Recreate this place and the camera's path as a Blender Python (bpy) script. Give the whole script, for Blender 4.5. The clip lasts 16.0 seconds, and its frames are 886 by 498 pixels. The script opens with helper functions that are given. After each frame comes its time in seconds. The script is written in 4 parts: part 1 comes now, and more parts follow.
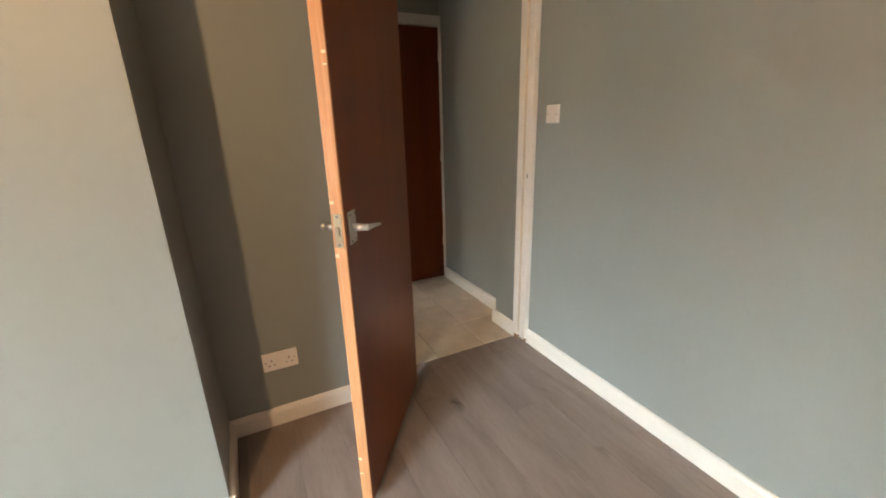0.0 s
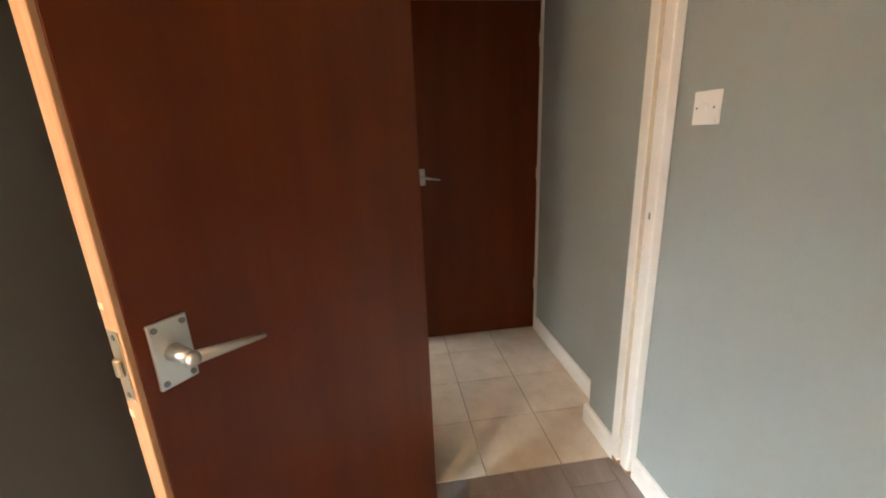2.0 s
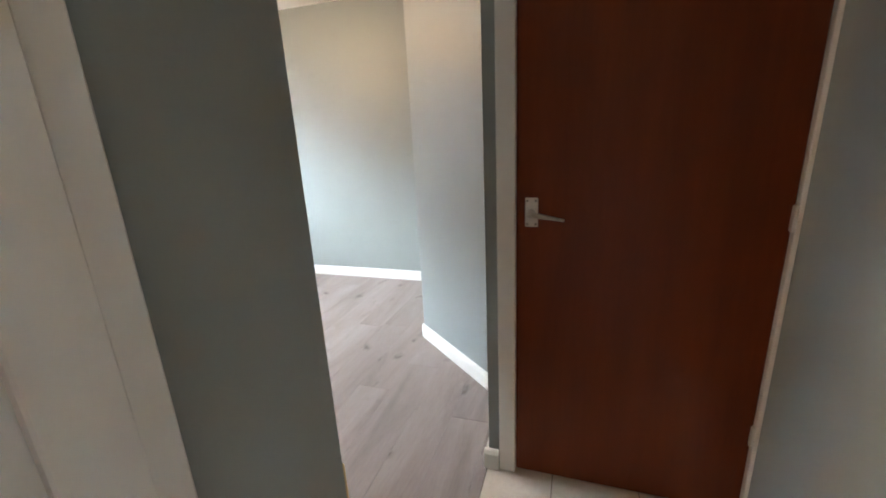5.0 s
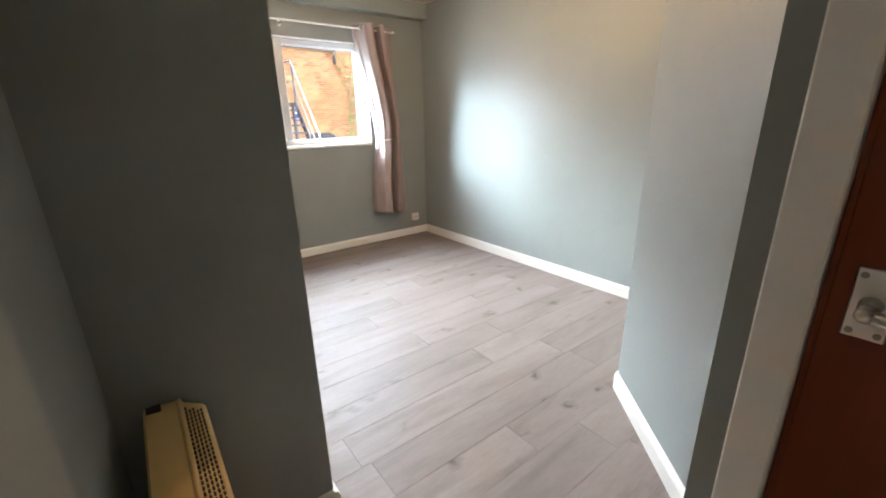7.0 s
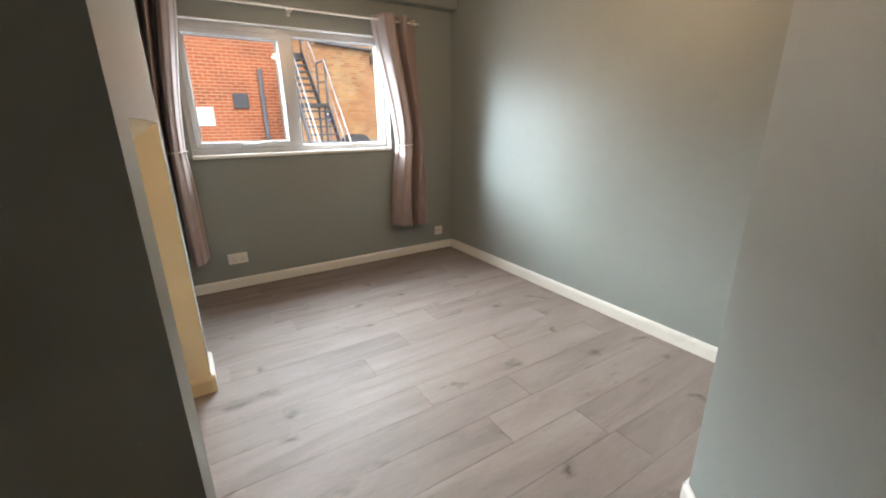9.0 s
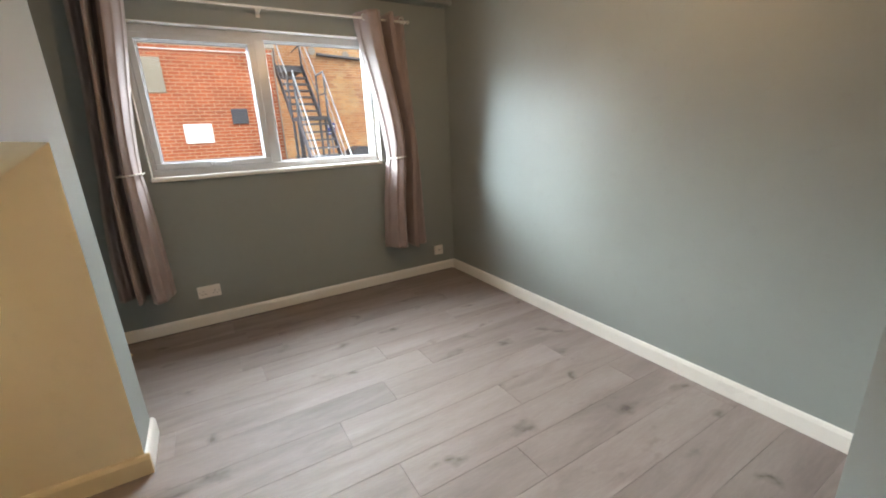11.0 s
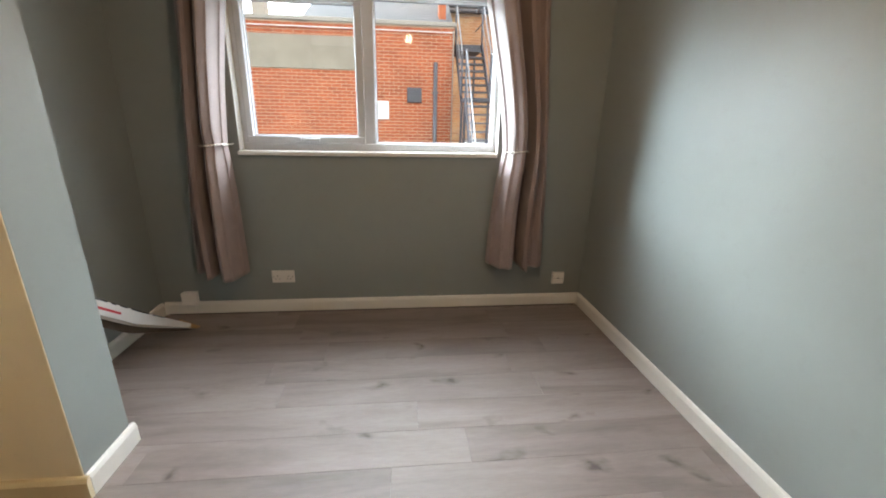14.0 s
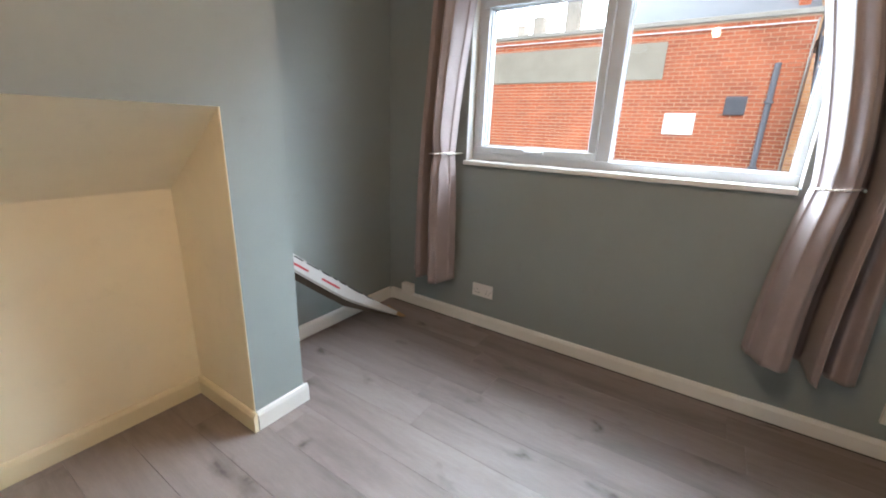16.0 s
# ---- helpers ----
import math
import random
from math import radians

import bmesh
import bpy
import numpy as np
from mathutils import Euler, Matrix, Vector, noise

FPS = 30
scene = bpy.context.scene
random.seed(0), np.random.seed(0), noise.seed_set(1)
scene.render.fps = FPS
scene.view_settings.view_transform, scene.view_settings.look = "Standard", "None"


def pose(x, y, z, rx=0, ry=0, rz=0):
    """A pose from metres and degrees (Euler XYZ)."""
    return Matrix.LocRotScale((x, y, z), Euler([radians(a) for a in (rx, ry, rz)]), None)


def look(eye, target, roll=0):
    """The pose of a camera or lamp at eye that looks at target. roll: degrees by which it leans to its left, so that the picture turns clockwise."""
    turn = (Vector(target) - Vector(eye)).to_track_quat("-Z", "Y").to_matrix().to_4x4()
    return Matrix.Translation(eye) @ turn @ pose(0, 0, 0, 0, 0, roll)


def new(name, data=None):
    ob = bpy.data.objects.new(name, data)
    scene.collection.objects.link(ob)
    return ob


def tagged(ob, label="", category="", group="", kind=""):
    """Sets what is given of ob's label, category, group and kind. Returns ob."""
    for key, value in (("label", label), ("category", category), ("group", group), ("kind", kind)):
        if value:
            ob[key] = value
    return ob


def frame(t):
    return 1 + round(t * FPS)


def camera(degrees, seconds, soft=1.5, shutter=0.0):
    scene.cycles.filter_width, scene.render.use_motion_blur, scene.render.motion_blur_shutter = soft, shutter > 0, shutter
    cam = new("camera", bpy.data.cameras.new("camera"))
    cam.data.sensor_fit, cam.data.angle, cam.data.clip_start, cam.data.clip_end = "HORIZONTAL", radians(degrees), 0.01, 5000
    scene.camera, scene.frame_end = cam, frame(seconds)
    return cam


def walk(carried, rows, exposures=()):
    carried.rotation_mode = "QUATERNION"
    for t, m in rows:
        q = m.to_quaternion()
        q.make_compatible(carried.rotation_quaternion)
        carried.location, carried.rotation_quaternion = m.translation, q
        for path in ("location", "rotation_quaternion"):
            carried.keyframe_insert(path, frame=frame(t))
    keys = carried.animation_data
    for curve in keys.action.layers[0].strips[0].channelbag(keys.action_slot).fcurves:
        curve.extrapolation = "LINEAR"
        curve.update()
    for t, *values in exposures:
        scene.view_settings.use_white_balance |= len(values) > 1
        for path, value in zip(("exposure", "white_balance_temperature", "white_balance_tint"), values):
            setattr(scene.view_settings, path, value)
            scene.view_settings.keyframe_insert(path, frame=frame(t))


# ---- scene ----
cam = camera(95.4, 16.0, 1.9)
PATH = [
    (0, (-1.439, 0.502, 1.315), (-0.591, 2.209, 0.711), -1.6),
    (0.5, (-1.214, 0.618, 1.315), (-0.5, 2.37, 0.667), -2.1),
    (1, (-1.092, 0.776, 1.3), (-0.525, 2.58, 0.649), -2.5),
    (1.5, (-0.989, 0.976, 1.311), (-0.579, 2.836, 0.703), -2.6),
    (2, (-0.863, 1.111, 1.296), (-0.605, 3.017, 0.746), -2.3),
    (2.4, (-0.735, 1.196, 1.314), (-0.625, 3.142, 0.865), -2.1),
    (2.5, (-0.709, 1.216, 1.319), (-0.641, 3.166, 0.879), -2.1),
    (3, (-0.645, 1.409, 1.309), (-0.625, 3.36, 0.871), -2.0),
    (3.2, (-0.633, 1.511, 1.315), (-0.594, 3.459, 0.863), -2.0),
    (5.3, (-0.511, 2.252, 1.311), (-1.27, 4.019, 0.762), -2.4),
    (5.5, (-0.517, 2.304, 1.314), (-1.375, 4.028, 0.775), -1.9),
    (6, (-0.550, 2.480, 1.299), (-1.706, 4.018, 0.754), -2.0),
    (6.5, (-0.561, 2.657, 1.294), (-1.961, 3.958, 0.707), -2.4),
    (7, (-0.607, 2.784, 1.293), (-2.127, 3.933, 0.683), -1.3),
    (7.5, (-0.726, 2.905, 1.294), (-2.247, 4.036, 0.656), 0.8),
    (8, (-0.815, 3.006, 1.277), (-2.367, 4.084, 0.626), 1.1),
    (8.5, (-0.87, 3.113, 1.291), (-2.485, 4.118, 0.673), 0.4),
    (9, (-0.969, 3.188, 1.302), (-2.589, 4.197, 0.704), -0.7),
    (11.3, (-1.341, 3.564, 1.293), (-3.008, 4.522, 0.742), -2.8),
    (11.5, (-1.374, 3.596, 1.293), (-3.065, 4.494, 0.712), -2.0),
    (12, (-1.454, 3.686, 1.265), (-3.194, 4.509, 0.721), -0.6),
    (12.5, (-1.584, 3.79, 1.269), (-3.36, 4.525, 0.716), 0.7),
    (13, (-1.686, 3.909, 1.271), (-3.524, 4.445, 0.693), 0.8),
    (13.5, (-1.78, 4.098, 1.294), (-3.658, 4.45, 0.702), 0.6),
    (14, (-1.892, 4.217, 1.283), (-3.787, 4.422, 0.677), 1.2),
    (14.5, (-2.051, 4.315, 1.283), (-3.954, 4.309, 0.668), 1.7),
    (15, (-2.168, 4.391, 1.283), (-4.044, 4.078, 0.664), 2.2),
    (15.5, (-2.3, 4.518, 1.278), (-4.075, 3.822, 0.675), 2.2),
    (16, (-2.334, 4.553, 1.28), (-3.929, 3.496, 0.699), 2.1),
]
EXPOSURES = [
    (0.0, 0.86, 6800, 10), (1.0, 1.02, 6700, 10), (2.0, 1.26, 6650, 10), (2.5, 1.44, 6450, 10), (3.2, 1.55, 6200, 10), (5.3, 1.52, 5950, 10),
    (6.5, 1.53, 6050, 10), (7.0, 1.45, 6150, 10), (8.0, 1.05, 6450, 10), (9.0, 0.82, 6600, 10), (11.3, 0.60, 6600, 10),
    (12.5, 0.52, 6430, 10), (14.5, 0.64, 6500, 10), (15.5, 0.82, 6150, 10), (16.0, 0.84, 5900, 10),
]
walk(cam, [(t, look(eye, target, roll)) for t, eye, target, roll in PATH], EXPOSURES)

# world, sun, large lights
world = bpy.data.worlds.new("sky")
scene.world = world
world.use_nodes = True
wn = world.node_tree
sky = wn.nodes.new("ShaderNodeTexSky")
sky.sky_type = "NISHITA"
sky.sun_disc = False
sky.sun_elevation, sky.sun_rotation = radians(50), radians(60)
sky.dust_density, sky.air_density = 3.0, 1.2
cloud = wn.nodes.new("ShaderNodeHueSaturation")  # high thin cloud greys the sky
cloud.inputs["Saturation"].default_value, cloud.inputs["Value"].default_value = 0.22, 1.5
wn.links.new(sky.outputs[0], cloud.inputs["Color"])
wn.links.new(cloud.outputs[0], wn.nodes["Background"].inputs[0])
wn.nodes["Background"].inputs[1].default_value = 0.11

sun_data = bpy.data.lights.new("sun", "SUN")
sun_data.energy, sun_data.angle, sun_data.color = 1.3, radians(14), (1.0, 0.95, 0.88)
sun = new("sun", sun_data)
sun.matrix_world = look((8, 4, 12), (0, 1.5, 0))


def window_light(name, place, target, w, h, power, color):
    d = bpy.data.lights.new(name, "AREA")
    d.shape, d.size, d.size_y, d.energy, d.color = "RECTANGLE", w, h, power, color
    ob = new(name, d)
    ob.matrix_world = look(place, target)
    return ob


# the overcast sky that each window looks up to
window_light("window_daylight_small_room", (-8.25, 4.5, 5.18), (-4.95, 4.4, 2.88), 9.0, 4.3, 2900, (0.86, 0.95, 1.0))
window_light("far_sky_over_the_roofs", (-17.0, -5.0, 7.5), (-4.6, 4.2, 1.5), 22.0, 6.0, 9300, (0.86, 0.95, 1.0))
window_light("window_daylight_large_room", (-9.4, -3.65, 3.75), (-4.6, -0.8, 1.6), 2.8, 2.2, 850, (0.76, 0.91, 1.0))


def bulb_light(name, place, power):
    d = bpy.data.lights.new(name, "POINT")
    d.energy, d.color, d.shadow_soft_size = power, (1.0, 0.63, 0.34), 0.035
    ob = new(name, d)
    ob.location = place
    return ob


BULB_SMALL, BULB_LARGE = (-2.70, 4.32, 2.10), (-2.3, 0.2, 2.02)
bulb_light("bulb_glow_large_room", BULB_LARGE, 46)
bulb_light("bulb_glow_small_room", BULB_SMALL, 14)


# ---- materials ----
def material(name, color, rough=0.6, metal=0.0, coat=0.0):
    m = bpy.data.materials.new(name)
    m.use_nodes = True
    b = m.node_tree.nodes["Principled BSDF"]
    b.inputs["Base Color"].default_value = (*color, 1)
    b.inputs["Roughness"].default_value = rough
    b.inputs["Metallic"].default_value = metal
    b.inputs["Coat Weight"].default_value = coat
    return m


def nd(m, kind, **inputs):
    n = m.node_tree.nodes.new(kind)
    for k, v in inputs.items():
        n.inputs[k.replace("_", " ")].default_value = v
    return n


def wire(m, a, b):
    m.node_tree.links.new(a, b)


def coords(m, scale=(1, 1, 1), mode="Object"):
    tc = nd(m, "ShaderNodeTexCoord")
    mp = nd(m, "ShaderNodeMapping")
    mp.inputs["Scale"].default_value = scale
    wire(m, tc.outputs[mode], mp.inputs[0])
    return mp.outputs[0]


def world_coords(m, scale=(1, 1, 1)):
    g = nd(m, "ShaderNodeNewGeometry")
    mp = nd(m, "ShaderNodeMapping")
    mp.inputs["Scale"].default_value = scale
    wire(m, g.outputs["Position"], mp.inputs[0])
    return mp.outputs[0]


def ramp(m, fac, *stops):
    r = nd(m, "ShaderNodeValToRGB")
    el = r.color_ramp.elements
    while len(el) < len(stops):
        el.new(0.5)
    for e, (p, c) in zip(el, stops):
        e.position, e.color = p, (*c, 1)
    wire(m, fac, r.inputs[0])
    return r.outputs[0]


def mix(m, fac, a, b, mode="MIX"):
    n = nd(m, "ShaderNodeMix")
    n.data_type, n.blend_type = "RGBA", mode
    for sock, v in ((n.inputs[0], fac), (n.inputs[6], a), (n.inputs[7], b)):
        if hasattr(v, "is_linked"):
            wire(m, v, sock)
        elif isinstance(v, (int, float)):
            sock.default_value = v
        else:
            sock.default_value = (*v, 1)
    return n.outputs[2]


def bsdf(m):
    return m.node_tree.nodes["Principled BSDF"]


def bump(m, height, strength, distance=0.002):
    n = nd(m, "ShaderNodeBump", Strength=strength, Distance=distance)
    wire(m, height, n.inputs["Height"])
    wire(m, n.outputs[0], bsdf(m).inputs["Normal"])


def paint(name, color, rough, scuff=0.06, orange=0.25):
    """Rolled emulsion or gloss: slight patchiness, fine roller stipple, faint scuffs."""
    m = material(name, color, rough)
    p = world_coords(m)
    big = nd(m, "ShaderNodeTexNoise", Scale=1.7, Detail=4.0, Roughness=0.6)
    fine = nd(m, "ShaderNodeTexNoise", Scale=260.0, Detail=2.0)
    mid = nd(m, "ShaderNodeTexNoise", Scale=14.0, Detail=5.0, Roughness=0.7)
    for n in (big, fine, mid):
        wire(m, p, n.inputs["Vector"])
    lo = tuple(c * (1 - scuff) for c in color)
    hi = tuple(min(1, c * (1 + scuff)) for c in color)
    c1 = ramp(m, big.outputs[0], (0.3, lo), (0.7, hi))
    c2 = ramp(m, mid.outputs[0], (0.25, (0.90, 0.89, 0.87)), (0.42, (1, 1, 1)))
    wire(m, mix(m, 0.5, c1, c2, "MULTIPLY"), bsdf(m).inputs["Base Color"])
    r = nd(m, "ShaderNodeMapRange")
    r.inputs["To Min"].default_value, r.inputs["To Max"].default_value = rough - 0.07, rough + 0.08
    wire(m, big.outputs[0], r.inputs["Value"])
    wire(m, r.outputs[0], bsdf(m).inputs["Roughness"])
    bump(m, fine.outputs[0], orange, 0.0006)
    return m


WALL = paint("duck_egg_emulsion", (0.264, 0.290, 0.280), 0.47, 0.035)
CREAM = paint("cream_emulsion", (0.87, 0.76, 0.545), 0.55)
CEIL = paint("ceiling_white", (0.80, 0.79, 0.76), 0.8)
WHITE = paint("white_gloss", (0.76, 0.74, 0.70), 0.30, 0.04, 0.1)
CREAMTRIM = paint("cream_gloss", (0.74, 0.63, 0.42), 0.35, 0.04, 0.1)
UPVC = paint("white_upvc", (0.56, 0.57, 0.59), 0.25, 0.01, 0.02)
PLASTIC = paint("white_plastic", (0.78, 0.74, 0.70), 0.35, 0.02, 0.02)
DARK = material("dark_slot", (0.02, 0.018, 0.016), 0.6)
STEEL = material("satin_aluminium", (0.62, 0.60, 0.55), 0.34, 1.0)
BRASS = material("worn_plated_steel", (0.62, 0.52, 0.36), 0.3, 1.0)
SCREW = material("screw_steel", (0.25, 0.24, 0.22), 0.45, 1.0)
BACKING = paint("concrete_screed", (0.2, 0.19, 0.18), 0.9)


def laminate():
    m = material("grey_oak_laminate", (0.3, 0.27, 0.25), 0.42)
    info = nd(m, "ShaderNodeObjectInfo")
    tc = nd(m, "ShaderNodeTexCoord")
    off = nd(m, "ShaderNodeVectorMath")
    off.operation = "SCALE"
    off.inputs["Scale"].default_value = 37.0
    comb = nd(m, "ShaderNodeCombineXYZ")
    for k in range(3):
        wire(m, info.outputs["Random"], comb.inputs[k])
    wire(m, comb.outputs[0], off.inputs[0])
    add = nd(m, "ShaderNodeVectorMath")
    wire(m, tc.outputs["Object"], add.inputs[0])
    wire(m, off.outputs[0], add.inputs[1])
    mp = nd(m, "ShaderNodeMapping")
    mp.inputs["Scale"].default_value = (1, 0.16, 1)
    wire(m, add.outputs[0], mp.inputs[0])
    cloud = nd(m, "ShaderNodeTexNoise", Scale=7.0, Detail=6.0, Roughness=0.62, Distortion=0.6)
    wire(m, mp.outputs[0], cloud.inputs["Vector"])
    grain = nd(m, "ShaderNodeTexNoise", Scale=95.0, Detail=4.0, Roughness=0.65, Distortion=0.4)
    wire(m, mp.outputs[0], grain.inputs["Vector"])
    mk = nd(m, "ShaderNodeMapping")
    mk.inputs["Scale"].default_value = (1, 0.62, 1)
    wire(m, add.outputs[0], mk.inputs[0])
    knots = nd(m, "ShaderNodeTexVoronoi", Scale=5.2, Randomness=1.0)
    wob = nd(m, "ShaderNodeTexNoise", Scale=9.0, Detail=3.0)
    wire(m, mk.outputs[0], wob.inputs["Vector"])
    wv = nd(m, "ShaderNodeVectorMath")
    wv.operation = "MULTIPLY_ADD"
    wv.inputs[1].default_value = (0.22, 0.22, 0.22)
    wire(m, wob.outputs["Color"], wv.inputs[0])
    wire(m, mk.outputs[0], wv.inputs[2])
    wire(m, wv.outputs[0], knots.inputs["Vector"])
    base = ramp(m, cloud.outputs[0], (0.26, (0.165, 0.132, 0.122)), (0.48, (0.236, 0.196, 0.184)), (0.74, (0.290, 0.248, 0.234)))
    g = ramp(m, grain.outputs[0], (0.3, (0.90, 0.89, 0.88)), (0.62, (1.03, 1.03, 1.02)))
    c = mix(m, 0.8, base, g, "MULTIPLY")
    k = ramp(m, knots.outputs["Distance"], (0.04, (0.32, 0.28, 0.25)), (0.10, (0.72, 0.70, 0.68)), (0.22, (1, 1, 1)))
    c = mix(m, 0.85, c, k, "MULTIPLY")
    tone = ramp(m, info.outputs["Random"], (0.0, (0.90, 0.89, 0.88)), (1.0, (1.08, 1.07, 1.06)))
    c = mix(m, 1.0, c, tone, "MULTIPLY")
    wire(m, c, bsdf(m).inputs["Base Color"])
    r = nd(m, "ShaderNodeMapRange")
    r.inputs["To Min"].default_value, r.inputs["To Max"].default_value = 0.46, 0.60
    wire(m, grain.outputs[0], r.inputs["Value"])
    wire(m, r.outputs[0], bsdf(m).inputs["Roughness"])
    bump(m, grain.outputs[0], 0.25, 0.0007)
    return m


LAMINATE = laminate()


def tile_mat():
    m = material("cream_ceramic", (0.62, 0.55, 0.44), 0.32)
    info = nd(m, "ShaderNodeObjectInfo")
    p = world_coords(m)
    n1 = nd(m, "ShaderNodeTexNoise", Scale=9.0, Detail=6.0, Roughness=0.65)
    n2 = nd(m, "ShaderNodeTexNoise", Scale=90.0, Detail=3.0)
    wire(m, p, n1.inputs["Vector"])
    wire(m, p, n2.inputs["Vector"])
    c = ramp(m, n1.outputs[0], (0.3, (0.58, 0.51, 0.42)), (0.7, (0.72, 0.65, 0.56)))
    t = ramp(m, info.outputs["Random"], (0, (0.94, 0.93, 0.92)), (1, (1.04, 1.04, 1.03)))
    c = mix(m, 1.0, c, t, "MULTIPLY")
    s = ramp(m, n2.outputs[0], (0.3, (0.92, 0.91, 0.9)), (0.6, (1, 1, 1)))
    wire(m, mix(m, 0.7, c, s, "MULTIPLY"), bsdf(m).inputs["Base Color"])
    bump(m, n1.outputs[0], 0.2, 0.002)
    return m


TILE = tile_mat()
GROUT = paint("grubby_grout", (0.26, 0.21, 0.16), 0.9)


def wood_mat(name, dark, light, rough, scale, stretch, coat=0.0):
    m = material(name, dark, rough, 0, coat)
    p = coords(m, stretch)
    n = nd(m, "ShaderNodeTexNoise", Scale=scale, Detail=6.0, Roughness=0.6, Distortion=0.5)
    n2 = nd(m, "ShaderNodeTexNoise", Scale=scale * 0.12, Detail=3.0)
    wire(m, p, n.inputs["Vector"])
    wire(m, p, n2.inputs["Vector"])
    c = ramp(m, n.outputs[0], (0.3, dark), (0.7, light))
    c2 = ramp(m, n2.outputs[0], (0.3, (0.82, 0.8, 0.8)), (0.7, (1.1, 1.1, 1.1)))
    wire(m, mix(m, 1.0, c, c2, "MULTIPLY"), bsdf(m).inputs["Base Color"])
    bump(m, n.outputs[0], 0.12, 0.0008)
    return m


MAHOGANY = wood_mat("mahogany_stain", (0.150, 0.0280, 0.0048), (0.165, 0.0320, 0.0060), 0.33, 16.0, (5, 5, 0.5))
bsdf(MAHOGANY).inputs["Specular IOR Level"].default_value = 0.23
PINE = wood_mat("bare_pine_lipping", (0.52, 0.25, 0.10), (0.66, 0.36, 0.18), 0.5, 40.0, (3, 3, 0.12))


PRIMED = paint("yellowed_primer", (0.60, 0.53, 0.43), 0.5, 0.08)
BARE = wood_mat("bare_chipped_timber", (0.16, 0.085, 0.04), (0.40, 0.27, 0.16), 0.8, 60.0, (3, 3, 3))


def fabric_mat():
    m = material("mauve_satin_curtain", (0.31, 0.24, 0.235), 0.46)
    b = bsdf(m)
    b.inputs["Sheen Weight"].default_value = 0.2
    p = coords(m, (1, 1, 1))
    n = nd(m, "ShaderNodeTexNoise", Scale=420.0, Detail=2.0)
    n2 = nd(m, "ShaderNodeTexNoise", Scale=7.0, Detail=3.0)
    wire(m, p, n.inputs["Vector"])
    wire(m, p, n2.inputs["Vector"])
    c = ramp(m, n2.outputs[0], (0.3, (0.290, 0.226, 0.218)), (0.7, (0.335, 0.265, 0.257)))
    s = ramp(m, n.outputs[0], (0.3, (0.88, 0.88, 0.88)), (0.7, (1.05, 1.05, 1.05)))
    wire(m, mix(m, 1.0, c, s, "MULTIPLY"), b.inputs["Base Color"])
    bump(m, n.outputs[0], 0.3, 0.0008)
    return m


FABRIC = fabric_mat()
HEATER = paint("yellowed_enamel", (0.66, 0.47, 0.20), 0.42, 0.08)
CARD = paint("brown_cardboard", (0.40, 0.25, 0.12), 0.85)
CARDWHITE = paint("white_printed_card", (0.62, 0.61, 0.60), 0.55)
# brown card again, its colour darkened for the shade inside the fold
CARDSHADE = paint("shaded_card_inside", (0.07, 0.055, 0.042), 0.9)
INK = material("black_ink", (0.05, 0.05, 0.06), 0.6)
REDINK = material("red_ink", (0.50, 0.03, 0.05), 0.55)

GLASS = bpy.data.materials.new("window_glass")
GLASS.use_nodes = True
gb = GLASS.node_tree.nodes["Principled BSDF"]
gb.inputs["Base Color"].default_value = (0.97, 0.99, 0.98, 1)
gb.inputs["Roughness"].default_value = 0.0
gb.inputs["Transmission Weight"].default_value = 1.0
gb.inputs["IOR"].default_value = 1.45

BULB = bpy.data.materials.new("lit_bulb")
BULB.use_nodes = True
bb = BULB.node_tree.nodes["Principled BSDF"]
bb.inputs["Base Color"].default_value = (0.9, 0.8, 0.6, 1)
bb.inputs["Emission Color"].default_value = (1.0, 0.72, 0.45, 1)
bb.inputs["Emission Strength"].default_value = 26.0


def brick_mat(name, a, b, c, patch=None):
    m = material(name, a, 0.85)
    info = nd(m, "ShaderNodeObjectInfo")
    geo = nd(m, "ShaderNodeNewGeometry")
    p = world_coords(m)
    s = nd(m, "ShaderNodeMath")
    s.operation = "ADD"
    wire(m, info.outputs["Random"], s.inputs[0])
    wire(m, geo.outputs["Random Per Island"], s.inputs[1])
    f = nd(m, "ShaderNodeMath")
    f.operation = "FRACT"
    wire(m, s.outputs[0], f.inputs[0])
    n = nd(m, "ShaderNodeTexNoise", Scale=1.3, Detail=5.0, Roughness=0.7)
    n2 = nd(m, "ShaderNodeTexNoise", Scale=55.0, Detail=4.0)
    wire(m, p, n.inputs["Vector"])
    wire(m, p, n2.inputs["Vector"])
    col = ramp(m, f.outputs[0], (0.0, a), (0.55, b), (1.0, c))
    if patch:  # repairs and weathering in areas about a metre across
        n3 = nd(m, "ShaderNodeTexNoise", Scale=0.8, Detail=3.0, Roughness=0.6)
        wire(m, p, n3.inputs["Vector"])
        area = ramp(m, n3.outputs[0], (0.44, (0, 0, 0)), (0.58, (0.55, 0.55, 0.55)))
        col = mix(m, area, col, patch)
    st = ramp(m, n.outputs[0], (0.3, (0.72, 0.68, 0.66)), (0.6, (1.05, 1.05, 1.05)))
    sp = ramp(m, n2.outputs[0], (0.3, (0.78, 0.76, 0.75)), (0.65, (1.05, 1.05, 1.05)))
    wire(m, mix(m, 0.8, mix(m, 1.0, col, st, "MULTIPLY"), sp, "MULTIPLY"), bsdf(m).inputs["Base Color"])
    bump(m, n2.outputs[0], 0.4, 0.004)
    return m


